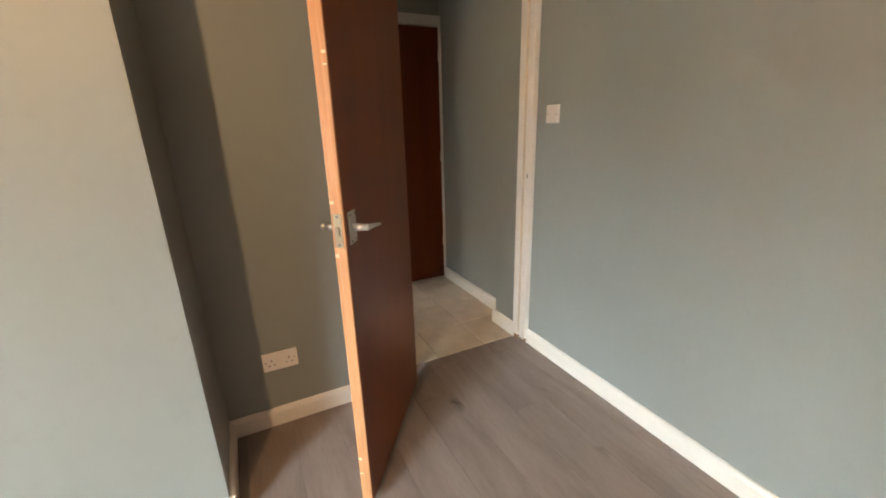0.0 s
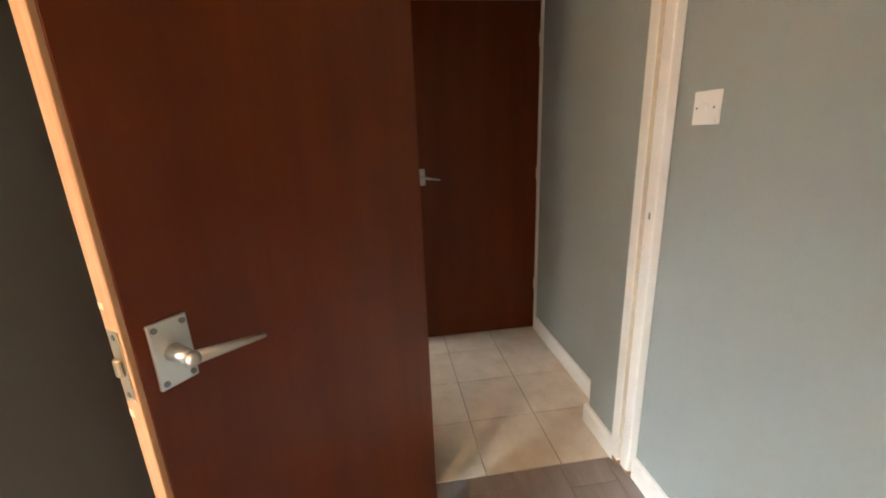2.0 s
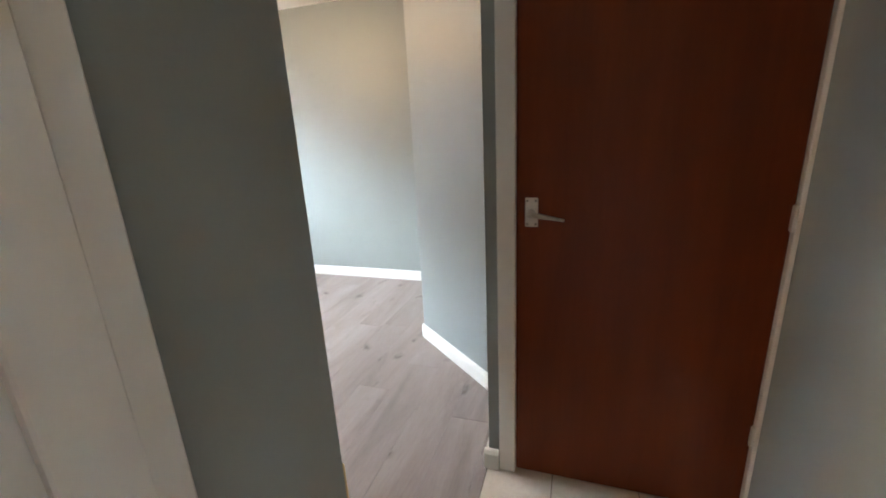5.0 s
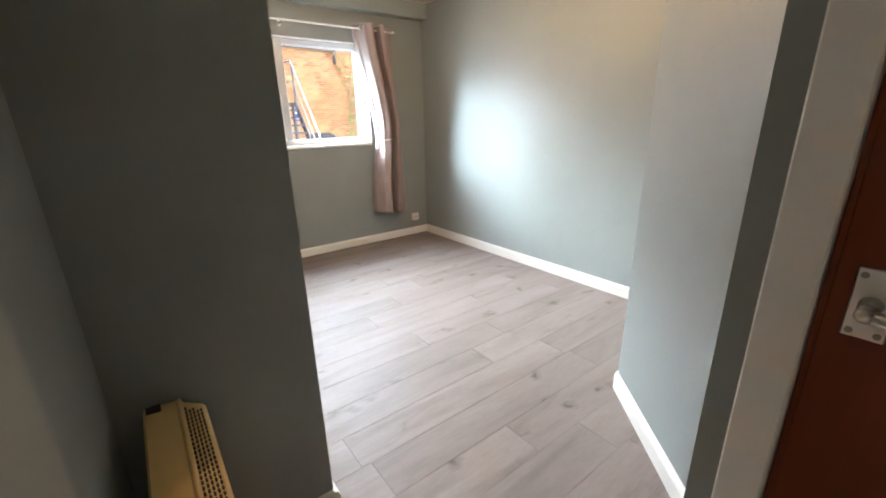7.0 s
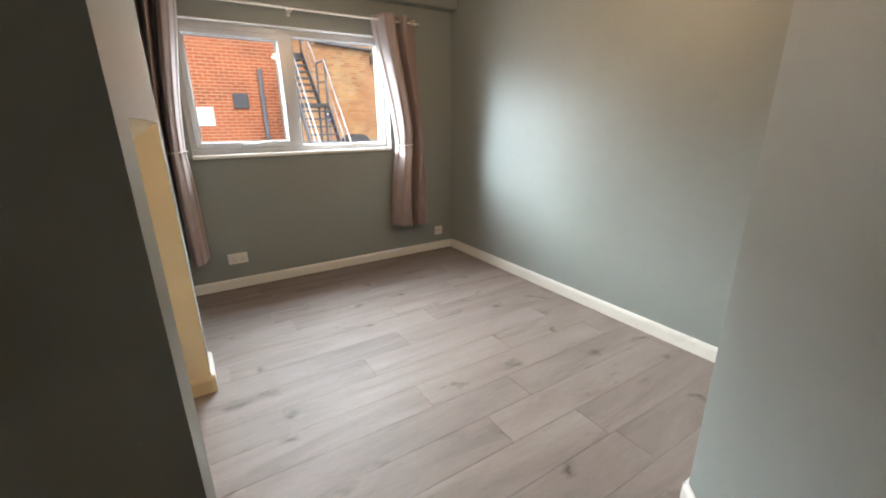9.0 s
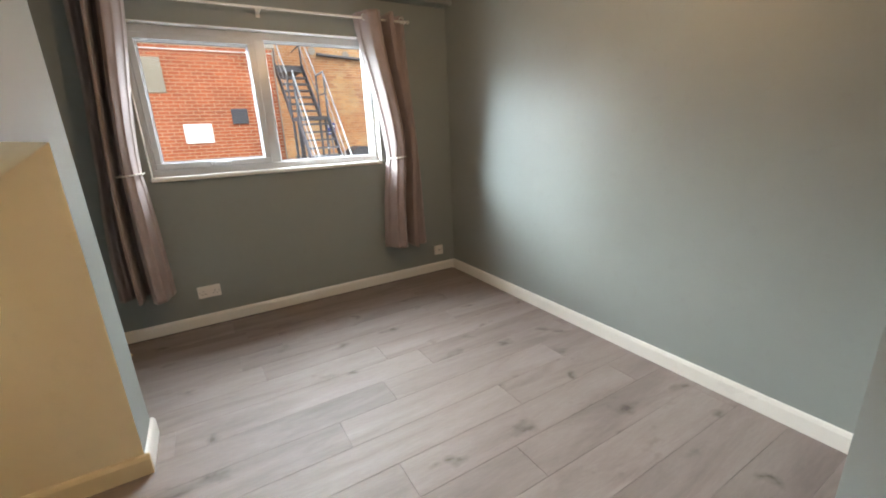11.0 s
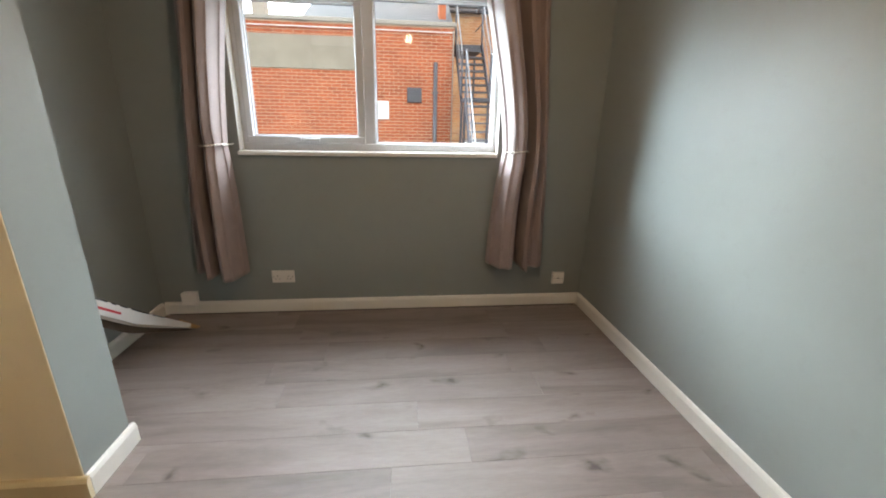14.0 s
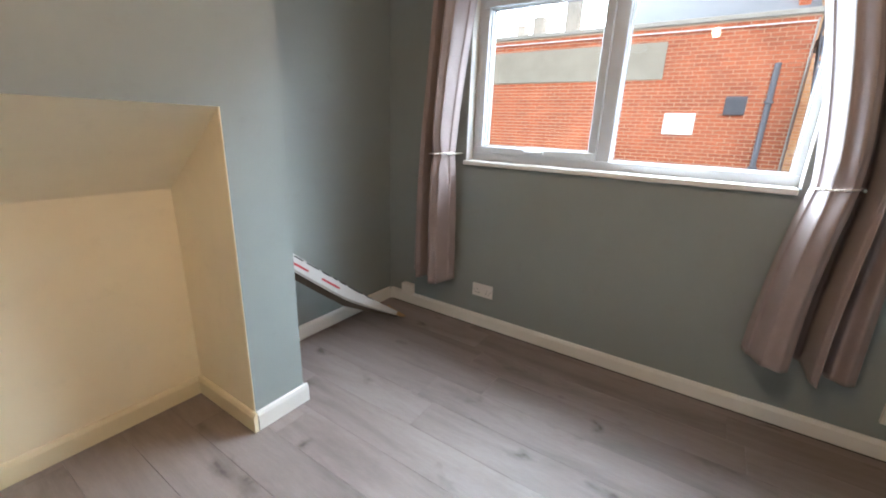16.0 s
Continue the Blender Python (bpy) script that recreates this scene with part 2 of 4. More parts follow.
REDBRICK = brick_mat("red_brick", (0.45, 0.120, 0.048), (0.51, 0.146, 0.060), (0.40, 0.105, 0.043))
OLDBRICK = brick_mat("weathered_ochre_brick", (0.66, 0.38, 0.18), (0.66, 0.45, 0.25), (0.50, 0.24, 0.12), (0.56, 0.23, 0.09))
MORTAR = paint("lime_mortar", (0.60, 0.43, 0.31), 0.95, 0.1)
DRAIN = paint("weathered_grey_pipe", (0.13, 0.13, 0.15), 0.6, 0.12)
RENDER = paint("grey_cement_render", (0.31, 0.27, 0.215), 0.9, 0.12)
SLATE = paint("grey_slate", (0.16, 0.165, 0.18), 0.7, 0.15)
STONE = paint("pale_coping", (0.36, 0.33, 0.29), 0.9, 0.12)
IRON = paint("weathered_black_iron", (0.085, 0.085, 0.10), 0.6, 0.1)
GALV = material("galvanised_rail", (0.27, 0.27, 0.29), 0.6, 0.3)
ASPHALT = paint("yard_asphalt", (0.07, 0.07, 0.07), 0.95, 0.15)
BOARD = paint("white_board", (0.80, 0.80, 0.79), 0.6)
BLUE = paint("blue_sign", (0.03, 0.06, 0.30), 0.5)
LEAF = paint("ivy_leaf", (0.30, 0.35, 0.13), 0.6, 0.35)


# ---- builders ----
def box(bm, x0, x1, y0, y1, z0, z1, bevel=0.0, seg=1):
    r = bmesh.ops.create_cube(bm, size=1)
    vs = r["verts"]
    for v in vs:
        v.co = Vector((x0 + (v.co.x + 0.5) * (x1 - x0), y0 + (v.co.y + 0.5) * (y1 - y0), z0 + (v.co.z + 0.5) * (z1 - z0)))
    if bevel:
        es = list({e for v in vs for e in v.link_edges})
        bmesh.ops.bevel(bm, geom=es, offset=bevel, segments=seg, affect="EDGES", profile=0.7)
    return bm


def cyl(bm, a, b, r0, r1=None, seg=16):
    a, b = Vector(a), Vector(b)
    d = b - a
    m = Matrix.Translation((a + b) / 2) @ d.to_track_quat("Z", "Y").to_matrix().to_4x4()
    bmesh.ops.create_cone(bm, cap_ends=True, segments=seg, radius1=r0, radius2=r0 if r1 is None else r1, depth=d.length, matrix=m)
    return bm


def mesh_of(name, bm, mat, smooth=False):
    me = bpy.data.meshes.new(name)
    bmesh.ops.recalc_face_normals(bm, faces=bm.faces)
    bm.to_mesh(me)
    bm.free()
    for mt in mat if isinstance(mat, (list, tuple)) else [mat]:
        me.materials.append(mt)
    if smooth:
        for p in me.polygons:
            p.use_smooth = True
    return me


def thing(name, label, category, place=(0, 0, 0), rz=0, group="", kind=""):
    ob = new(name)
    ob.matrix_world = pose(*place, 0, 0, rz)
    return tagged(ob, label, category, group, kind)


def part(name, bm, mat, parent=None, label="", smooth=False):
    ob = new(name, mesh_of(name, bm, mat, smooth))
    if parent:
        ob.parent = parent
    return tagged(ob, label)


def struct(name, bm, mat, label, category):
    return tagged(part(name, bm, mat), label, category, "", "structure")


def B():
    return bmesh.new()


def one(*a, **k):
    return box(bmesh.new(), *a, **k)


# ---- the large structure ----
H = 2.43
WX = -4.535     # inner face of the window wall
NY = 5.525     # inner face of the far wall

# slab and ceiling
slab = struct("floor", one(-4.83, 0.3, -2.9, 5.67, -0.14, -0.012), BACKING, "floor slab under grey oak laminate planks and cream tiles", "floor")
struct("ceiling", one(-4.83, 0.3, -2.9, 5.67, H, H + 0.12), CEIL, "plain white painted ceiling", "ceiling")

# window wall, with two openings through it
def wall_with_windows(name, x0, x1, y0, y1, holes):
    bm = B()
    ys = y0
    for a, b, c, d in holes:
        box(bm, x0, x1, ys, a, 0, H)
        box(bm, x0, x1, a, b, 0, c)
        box(bm, x0, x1, a, b, d, H)
        ys = b
    box(bm, x0, x1, ys, y1, 0, H)
    return struct(name, bm, WALL, "duck-egg painted outer wall with window openings", "wall")


W2 = (3.24, 4.85, 1.083, 2.02)
wall_with_windows("wall_west", WX - 0.3, WX, -2.9, 5.67, [(-1.6, 0.0, 0.9, 2.1), W2])
struct("wall_north", one(WX, -1.30, NY, NY + 0.155, 0, H), WALL, "duck-egg painted plaster wall with sheen", "wall")

# splayed wall beside the opening, and the closing wall behind its corner
def prism(pts, z0, z1):
    bm = B()
    lo = [bm.verts.new((x, y, z0)) for x, y in pts]
    hi = [bm.verts.new((x, y, z1)) for x, y in pts]
    n = len(pts)
    bm.faces.new(lo[::-1])
    bm.faces.new(hi)
    for k in range(n):
        bm.faces.new((lo[k], lo[(k + 1) % n], hi[(k + 1) % n], hi[k]))
    return bm


struct("wall_splay", prism([(-1.452, 4.490), (-0.805, 3.920), (-0.70, 3.905), (-0.70, 4.03), (-1.30, 4.57), (-1.30, NY), (-1.452, NY)], 0, H), WALL, "pale duck-egg splayed wall beside the hall opening", "wall")
# end wall of the hall with its door opening
bm = B()
box(bm, -0.805, -0.735, 3.50, 3.62, 0, H)
box(bm, -0.735, 0.075, 3.50, 3.62, 2.03, H)
box(bm, -0.805, -0.70, 3.62, 3.905, 0, H)
struct("wall_hall_end", bm, WALL, "narrow duck-egg wall strip round the end door", "wall")
struct("wall_cupboard_back", one(-0.70, 0.3, 3.80, 3.92, 0, H), WALL, "plain wall behind the closed end door", "wall")
struct("wall_hall_east", one(0.075, 0.3, 2.57, 3.80, 0, H), WALL, "duck-egg painted hall wall", "wall")
struct("wall_hall_pier", one(-0.025, 0.3, 2.345, 2.57, 0, H), WALL, "short duck-egg pier beside the doorway", "wall")
struct("wall_east", one(0.0, 0.3, -2.9, 2.345, 0, H), WALL, "duck-egg painted wall with a light switch", "wall")
struct("wall_south", one(WX, 0.0, -2.9, -2.75, 0, H), WALL, "plain duck-egg wall closing the large room", "wall")
# wall between the rooms
bm = B()
box(bm, -0.85, 0.0, 2.25, 2.345, 2.06, H)
struct("wall_between", bm, WALL, "duck-egg wall over and beside the doorway", "wall")
struct("wall_nook", prism([(-1.704, 2.24), (-0.851, 2.24), (-0.851, 2.618), (-1.704, 2.630)], 0, H), WALL, "thick duck-egg wall between the room and the nook", "wall")
struct("wall_party", one(WX, -1.704, 2.24, 2.62, 0, H), WALL, "thick duck-egg wall behind the chimney breasts", "wall")
struct("chimney_breast_large_room", one(-3.3, -1.645, 1.815, 2.24, 0, H), WALL, "duck-egg painted chimney breast beside the door", "wall")

# chimney breast with the cream recess: piers, lintel with a sloped soffit
RX0, RX1, RZ, BY = -3.105, -1.90, 1.318, 3.115
bm = B()
box(bm, -3.345, RX0, 2.62, BY, 0, H)
box(bm, RX1, -1.704, 2.62, BY, 0, H)
box(bm, RX0, RX1, 2.64, BY, RZ, H)
struct("chimney_breast_small_room", bm, WALL, "duck-egg painted chimney breast with a cream recess", "wall")
recess = thing("recess_lining", "cream painted fireplace recess with sloped top", "recess", kind="structure")
part("back_panel", one(RX0, RX1, 2.62, 2.66, 0, RZ), CREAM, recess)
part("side_panel", one(RX0, RX0 + 0.004, 2.66, BY - 0.001, 0, RZ), CREAM, recess)
part("side_panel", one(RX1 - 0.004, RX1, 2.66, BY - 0.001, 0, RZ), CREAM, recess)
bm = B()
vs = [bm.verts.new(c) for c in ((RX0 + 0.004, 2.66, RZ), (RX0 + 0.004, BY - 0.001, RZ), (RX0 + 0.004, 2.66, 0.99), (RX1 - 0.004, 2.66, RZ), (RX1 - 0.004, BY - 0.001, RZ), (RX1 - 0.004, 2.66, 0.99))]
for f in ((0, 1, 2), (5, 4, 3), (1, 4, 5, 2), (0, 2, 5, 3), (0, 3, 4, 1)):
    bm.faces.new([vs[k] for k in f])
part("sloped_soffit", bm, CREAM, recess, "sloped cream soffit")
struct("window_boxing", one(WX, WX + 0.11, 2.62, NY, 2.285, H, bevel=0.004), WALL, "painted boxing along the top of the window wall", "boxing")


# skirting boards
def skirting(name, a, b, side, mat=WHITE, h=0.088, label="white gloss painted skirting board"):
    """Board from a to b on the floor; side +1 or -1: to which side of a>b it stands proud."""
    a, b = Vector((*a, 0)), Vector((*b, 0))
    d = (b - a).normalized()
    n = Vector((-d.y, d.x, 0)) * side
    prof = [(0, 0), (0.018, 0), (0.018, h - 0.018), (0.012, h - 0.004), (0.007, h), (0, h)]
    bm = B()
    rows = [[bm.verts.new(p + n * u + Vector((0, 0, z))) for u, z in prof] for p in (a, b)]
    k = len(prof)
    for i in range(k):
        bm.faces.new((rows[0][i], rows[0][(i + 1) % k], rows[1][(i + 1) % k], rows[1][i]))
    bm.faces.new(rows[0])
    bm.faces.new(rows[1][::-1])
    return struct(name, bm, mat, label, "skirting")


T = 0.018
skirting("baseboard", (0, -2.75), (0, 2.25), 1)
skirting("baseboard", (-1.645, 2.24), (-0.85, 2.24), -1, WHITE, 0.086)
skirting("baseboard", (-1.645, 1.815), (-1.645, 2.24 - T), -1, WHITE, 0.086)
skirting("baseboard", (-3.3, 1.815), (-1.645 + T, 1.815), -1, WHITE, 0.086)
skirting("baseboard", (0.075, 2.57), (0.075, 3.50), 1)
skirting("baseboard", (-0.025, 2.345), (-0.025, 2.57 + T), 1)
skirting("baseboard", (-0.805 - T, 3.50), (-0.765, 3.50), -1)
skirting("baseboard", (-0.805, 3.50), (-0.805, 3.89), 1)
skirting("baseboard", (-0.82, 3.933), (-1.452, 4.490), 1)
skirting("baseboard", (-1.452, 4.49), (-1.452, NY - T), 1)
skirting("baseboard", (WX, NY), (-1.452, NY), -1)
skirting("baseboard", (WX, 2.62 + T), (WX, NY - T), -1)
skirting("baseboard", (WX + T, 2.62), (-3.345, 2.62), 1)
skirting("baseboard", (-3.345, 2.62 + T), (-3.345, BY), 1)
skirting("baseboard", (-3.345 - T, BY), (RX0, BY), 1)
skirting("baseboard", (RX1, BY), (-1.704 + T, BY), 1)
skirting("baseboard", (-1.704, 2.632), (-1.704, BY), -1)
for a, b, s in (((RX0 + 0.004 + T, 2.66), (RX1 - 0.022, 2.66), 1), ((RX0 + 0.004, 2.66), (RX0 + 0.004, BY + T), -1), ((RX1 - 0.004, 2.66), (RX1 - 0.004, BY + T), 1)):
    skirting("baseboard", a, b, s, CREAMTRIM, 0.088, "cream painted skirting board in the recess")

# solid dark strip that draws the shadow line under the window wall's skirting
struct("skirting_gap_shade", one(WX + 0.0005, WX + 0.0192, 2.66, NY - 0.03, 0.0005, 0.006), DARK, "dark strip put in for the shade between skirting and floor", "gap")

# door frames
bm = B()
box(bm, -0.034, 0.0, 2.25, 2.345, 0.012, 2.06, 0.003)
box(bm, -0.050, -0.034, 2.298, 2.345, 0.012, 2.03, 0.002)
box(bm, -0.8505, -0.832, 2.232, 2.382, 0.004, 2.06, 0.003)
box(bm, -0.832, -0.821, 2.29, 2.345, 0.004, 2.03, 0.002)
box(bm, -0.832, -0.034, 2.245, 2.35, 2.015, 2.06, 0.003)
frame_room = struct("door_frame_room", bm, WHITE, "white gloss door frame with chipped foot", "door frame")
part("stop_edge", one(-0.0487, -0.0345, 2.2962, 2.2985, 0.05, 2.02), PRIMED, frame_room, "yellowed bare edge of the door stop")
part("latch_keep", one(-0.0348, -0.0335, 2.270, 2.279, 1.005, 1.028, bevel=0.0005), SCREW, frame_room, "dark latch keep")
bm = B()
for x0, x1, ya, yb, zz in ((-0.0515, -0.030, 2.296, 2.332, 0.040), (-0.036, -0.012, 2.2485, 2.262, 0.030), (-0.0353, -0.020, 2.262, 2.300, 0.022)):
    box(bm, x0, x1, ya, yb, 0.0115, zz, 0.004)
part("chipped_foot", bm, BARE, frame_room, "bare chipped timber at the foot")
bm = B()
box(bm, -0.762, -0.70, 3.489, 3.60, 0.0, 2.055, 0.003)
box(bm, 0.062, 0.0745, 3.489, 3.60, 0.0, 2.055, 0.002)
box(bm, -0.70, 0.062, 3.489, 3.60, 1.985, 2.055, 0.003)
struct("door_frame_hall_end", bm, WHITE, "white gloss frame round the end door", "door frame")


# ---- doors ----
def lever(parent, sx, side, pw=0.0255):
    """Plate, screws and tapered lever; sx: the way the lever points; side: the face's normal along y."""
    part("backplate", one(-pw, pw, min(0, side * 0.006), max(0, side * 0.006), -0.048, 0.048, bevel=0.0015), STEEL, parent, "satin aluminium backplate")
    for x in (-pw + 0.0075, pw - 0.0075):
        for z in (-0.039, 0.039):
            part("screw", cyl(B(), (x, side * 0.005, z), (x, side * 0.0078, z), 0.0042, seg=10), SCREW, parent)
    bm = cyl(B(), (0, side * 0.005, 0), (0, side * 0.048, 0), 0.0125, 0.0095, 18)
    bmesh.ops.create_uvsphere(bm, u_segments=14, v_segments=8, radius=0.0105, matrix=Matrix.Translation((0, side * 0.048, 0)))
    cyl(bm, (0, side * 0.046, 0), (sx * 0.105, side * 0.052, -0.016), 0.0095, 0.0042, 14)
    part("lever", bm, STEEL, parent, "tapered satin lever", True)


def door(name, label, hinge, angle, width, height, thick, handle_sides, handle_z, edge):
    d = thing(name, label, "door", hinge, angle)
    part("leaf", one(0.0, width - 0.008, -thick / 2, thick / 2, 0.0, height, bevel=0.0015), MAHOGANY, d, "dark mahogany stained flush leaf")
    part("lipping", one(width - 0.0085, width, -thick / 2 + 0.001, thick / 2 - 0.001, 0.001, height - 0.001, bevel=0.001), edge, d, "lipping on the closing edge")
    for s in handle_sides:
        h = new("handle")
        h.parent = d
        h.location = (width - 0.050, s * thick / 2, handle_z)
        lever(h, -1, s, 0.0255 if edge == PINE else 0.0210)
    return d


DOOR_ANGLE, DW = -126.0, 0.724
room_door = door("door_room", "dark mahogany flush door standing open into the room", (-0.786, 2.205, 0.022), DOOR_ANGLE, DW, 1.981, 0.038, (1, -1), 1.005, PINE)
bm = one(DW - 0.0005, DW + 0.0015, -0.012, 0.012, 0.955, 1.055, bevel=0.0005)
part("latch_plate", bm, BRASS, room_door, "worn steel latch plate")
part("latch_bolt", one(DW + 0.001, DW + 0.008, -0.006, 0.006, 0.992, 1.017, bevel=0.002), BRASS, room_door)
for z in (0.964, 1.046):
    part("screw", cyl(B(), (DW + 0.001, 0, z), (DW + 0.0025, 0, z), 0.004, seg=10), SCREW, room_door)
for z in (0.22, 1.0, 1.76):
    part("hinge", cyl(B(), (-0.004, -0.022, z), (-0.004, -0.022, z + 0.076), 0.006, seg=10), STEEL, room_door)

rnd = random.Random(77)
for z, h in ((1.462, 0.007), (1.435, 0.004), (0.925, 0.012), (1.082, 0.009), (0.19, 0.012), (0.13, 0.006)):
    o = rnd.choice((-0.011, 0.011))
    part("chip", one(DW - 0.0004, DW + 0.0006, o - 0.006, o + 0.006, z, z + h, bevel=0.0003), CREAMTRIM, room_door, "pale chipped mark")
for x, z, w, a in ((0.47, 0.945, 0.016, 32), (0.285, 1.475, 0.006, 70), (0.52, 0.62, 0.008, -15)):
    bm = one(-w / 2, w / 2, 0.0, 0.0005, -0.0010, 0.0010)
    bmesh.ops.transform(bm, matrix=Matrix.Translation((x, 0.0188, z)) @ Matrix.Rotation(radians(a), 4, "Y"), verts=bm.verts)
    part("scuff", bm, DARK, room_door, "small dark scuff")

end_door = door("door_hall_end", "closed dark mahogany flush door at the end of the hall", (0.061, 3.528, 0.006), 180, 0.76, 1.975, 0.036, (1,), 1.047, MAHOGANY)
for z in (0.28, 1.0, 1.74):
    part("hinge", one(-0.010, 0.006, 0.014, 0.034, z, z + 0.076, bevel=0.003), WHITE, end_door, "painted hinge")


# ---- window of the small room ----
def bar(bm, y0, y1, z0, z1, x0, x1, bevel=0.004):
    return box(bm, x0, x1, y0, y1, z0, z1, bevel)


win = thing("window_small_room", "white plastic double window with one opening sash", "window", kind="structure")
y0, y1, z0, z1 = W2
FX0, FX1 = -4.68, -4.612
bm = B()
bar(bm, y0, y1, z0, z0 + 0.05, FX0, FX1)
bar(bm, y0, y1, z1 - 0.055, z1, FX0, FX1)
bar(bm, y0, y0 + 0.035, z0 + 0.048, z1 - 0.052, FX0, FX1 - 0.001)
bar(bm, y1 - 0.03, y1, z0 + 0.048, z1 - 0.052, FX0, FX1 - 0.001)
bar(bm, 3.995, 4.066, z0 + 0.048, z1 - 0.052, FX0, FX1 - 0.002)
part("window_frame", bm, UPVC, win, "white plastic window frame")
bm = B()
sy0, sy1, sz0, sz1 = y0 + 0.032, 3.998, z0 + 0.047, z1 - 0.05
bar(bm, sy0, sy1, sz0, sz0 + 0.042, FX0 + 0.015, FX1 + 0.014)
bar(bm, sy0, sy1, sz1 - 0.040, sz1, FX0 + 0.015, FX1 + 0.014)
bar(bm, sy0, sy0 + 0.040, sz0 + 0.040, sz1 - 0.038, FX0 + 0.015, FX1 + 0.013)
bar(bm, sy1 - 0.045, sy1, sz0 + 0.040, sz1 - 0.038, FX0 + 0.015, FX1 + 0.013)
sash = part("sash", bm, UPVC, win, "white opening sash")
bm = B()
hy = 3.62
box(bm, FX1 + 0.014, FX1 + 0.026, hy - 0.03, hy + 0.03, sz0 + 0.008, sz0 + 0.032, 0.004)
cyl(bm, (FX1 + 0.02, hy, sz0 + 0.024), (FX1 + 0.045, hy, sz0 + 0.024), 0.009, seg=12)
box(bm, FX1 + 0.034, FX1 + 0.048, hy - 0.012, hy + 0.10, sz0 + 0.014, sz0 + 0.032, 0.006, 2)
part("handle", bm, UPVC, sash, "white plastic window handle")


def ring(a, b, c, d, w, xa, xb, bevel=0.0):
    """Four bars inside the outline a..b, c..d."""
    bm = B()
    for p, q, u, v in ((a, b, c, c + w), (a, b, d - w, d), (a, a + w, c + w, d - w), (b - w, b, c + w, d - w)):
        box(bm, xa, xb, p, q, u, v, bevel)
    return bm


for gx, a, b, c, d, host in ((-4.660, sy0 + 0.037, sy1 - 0.041, sz0 + 0.039, sz1 - 0.037, sash), (-4.674, 4.062, y1 - 0.027, z0 + 0.047, z1 - 0.051, win)):
    g = part("pane", one(gx, gx + 0.006, a, b, c, d), GLASS, host, "clear glass pane")
    g.visible_shadow = False
    part("gasket", ring(a, b, c, d, 0.0135, gx + 0.0062, gx + 0.012), SLATE, host, "grey rubber glazing gasket")
    part("glazing_bead", ring(a + 0.001, b - 0.001, c + 0.001, d - 0.001, 0.010, gx + 0.012, gx + 0.034, 0.003), UPVC, host, "slim white glazing bead")
for a, b in ((y0, y0 + 0.004), (y1 - 0.004, y1)):
    part("reveal", one(FX1 + 0.002, WX - 0.001, a, b, z0 + 0.006, z1 - 0.004), WHITE, win, "white painted window reveal")
part("reveal", one(FX1 + 0.002, WX - 0.001, y0, y1, z1 - 0.004, z1), WHITE, win, "white painted window reveal")
part("window_sill", one(-4.613, -4.505, 3.236, 4.840, 1.060, 1.0865, bevel=0.004), WHITE, win, "white painted window board")

# plain window of the large room, behind the walk
win1 = thing("window_large_room", "white plastic window lighting the large room", "window", kind="structure")
bm = B()
for a, b, c, d in ((-1.6, 0.0, 0.9, 0.96), (-1.6, 0.0, 2.04, 2.1), (-1.6, -1.54, 0.96, 2.04), (-0.06, 0.0, 0.96, 2.04), (-0.84, -0.76, 0.96, 2.04)):
    bar(bm, a, b, c, d, -4.68, -4.61)
part("window_frame", bm, UPVC, win1, "white plastic window frame")
for a, b in ((-1.54, -0.84), (-0.76, -0.06)):
    g = part("pane", one(-4.65, -4.644, a - 0.004, b + 0.004, 0.957, 2.043), GLASS, win1, "clear glass pane")
    g.visible_shadow = False


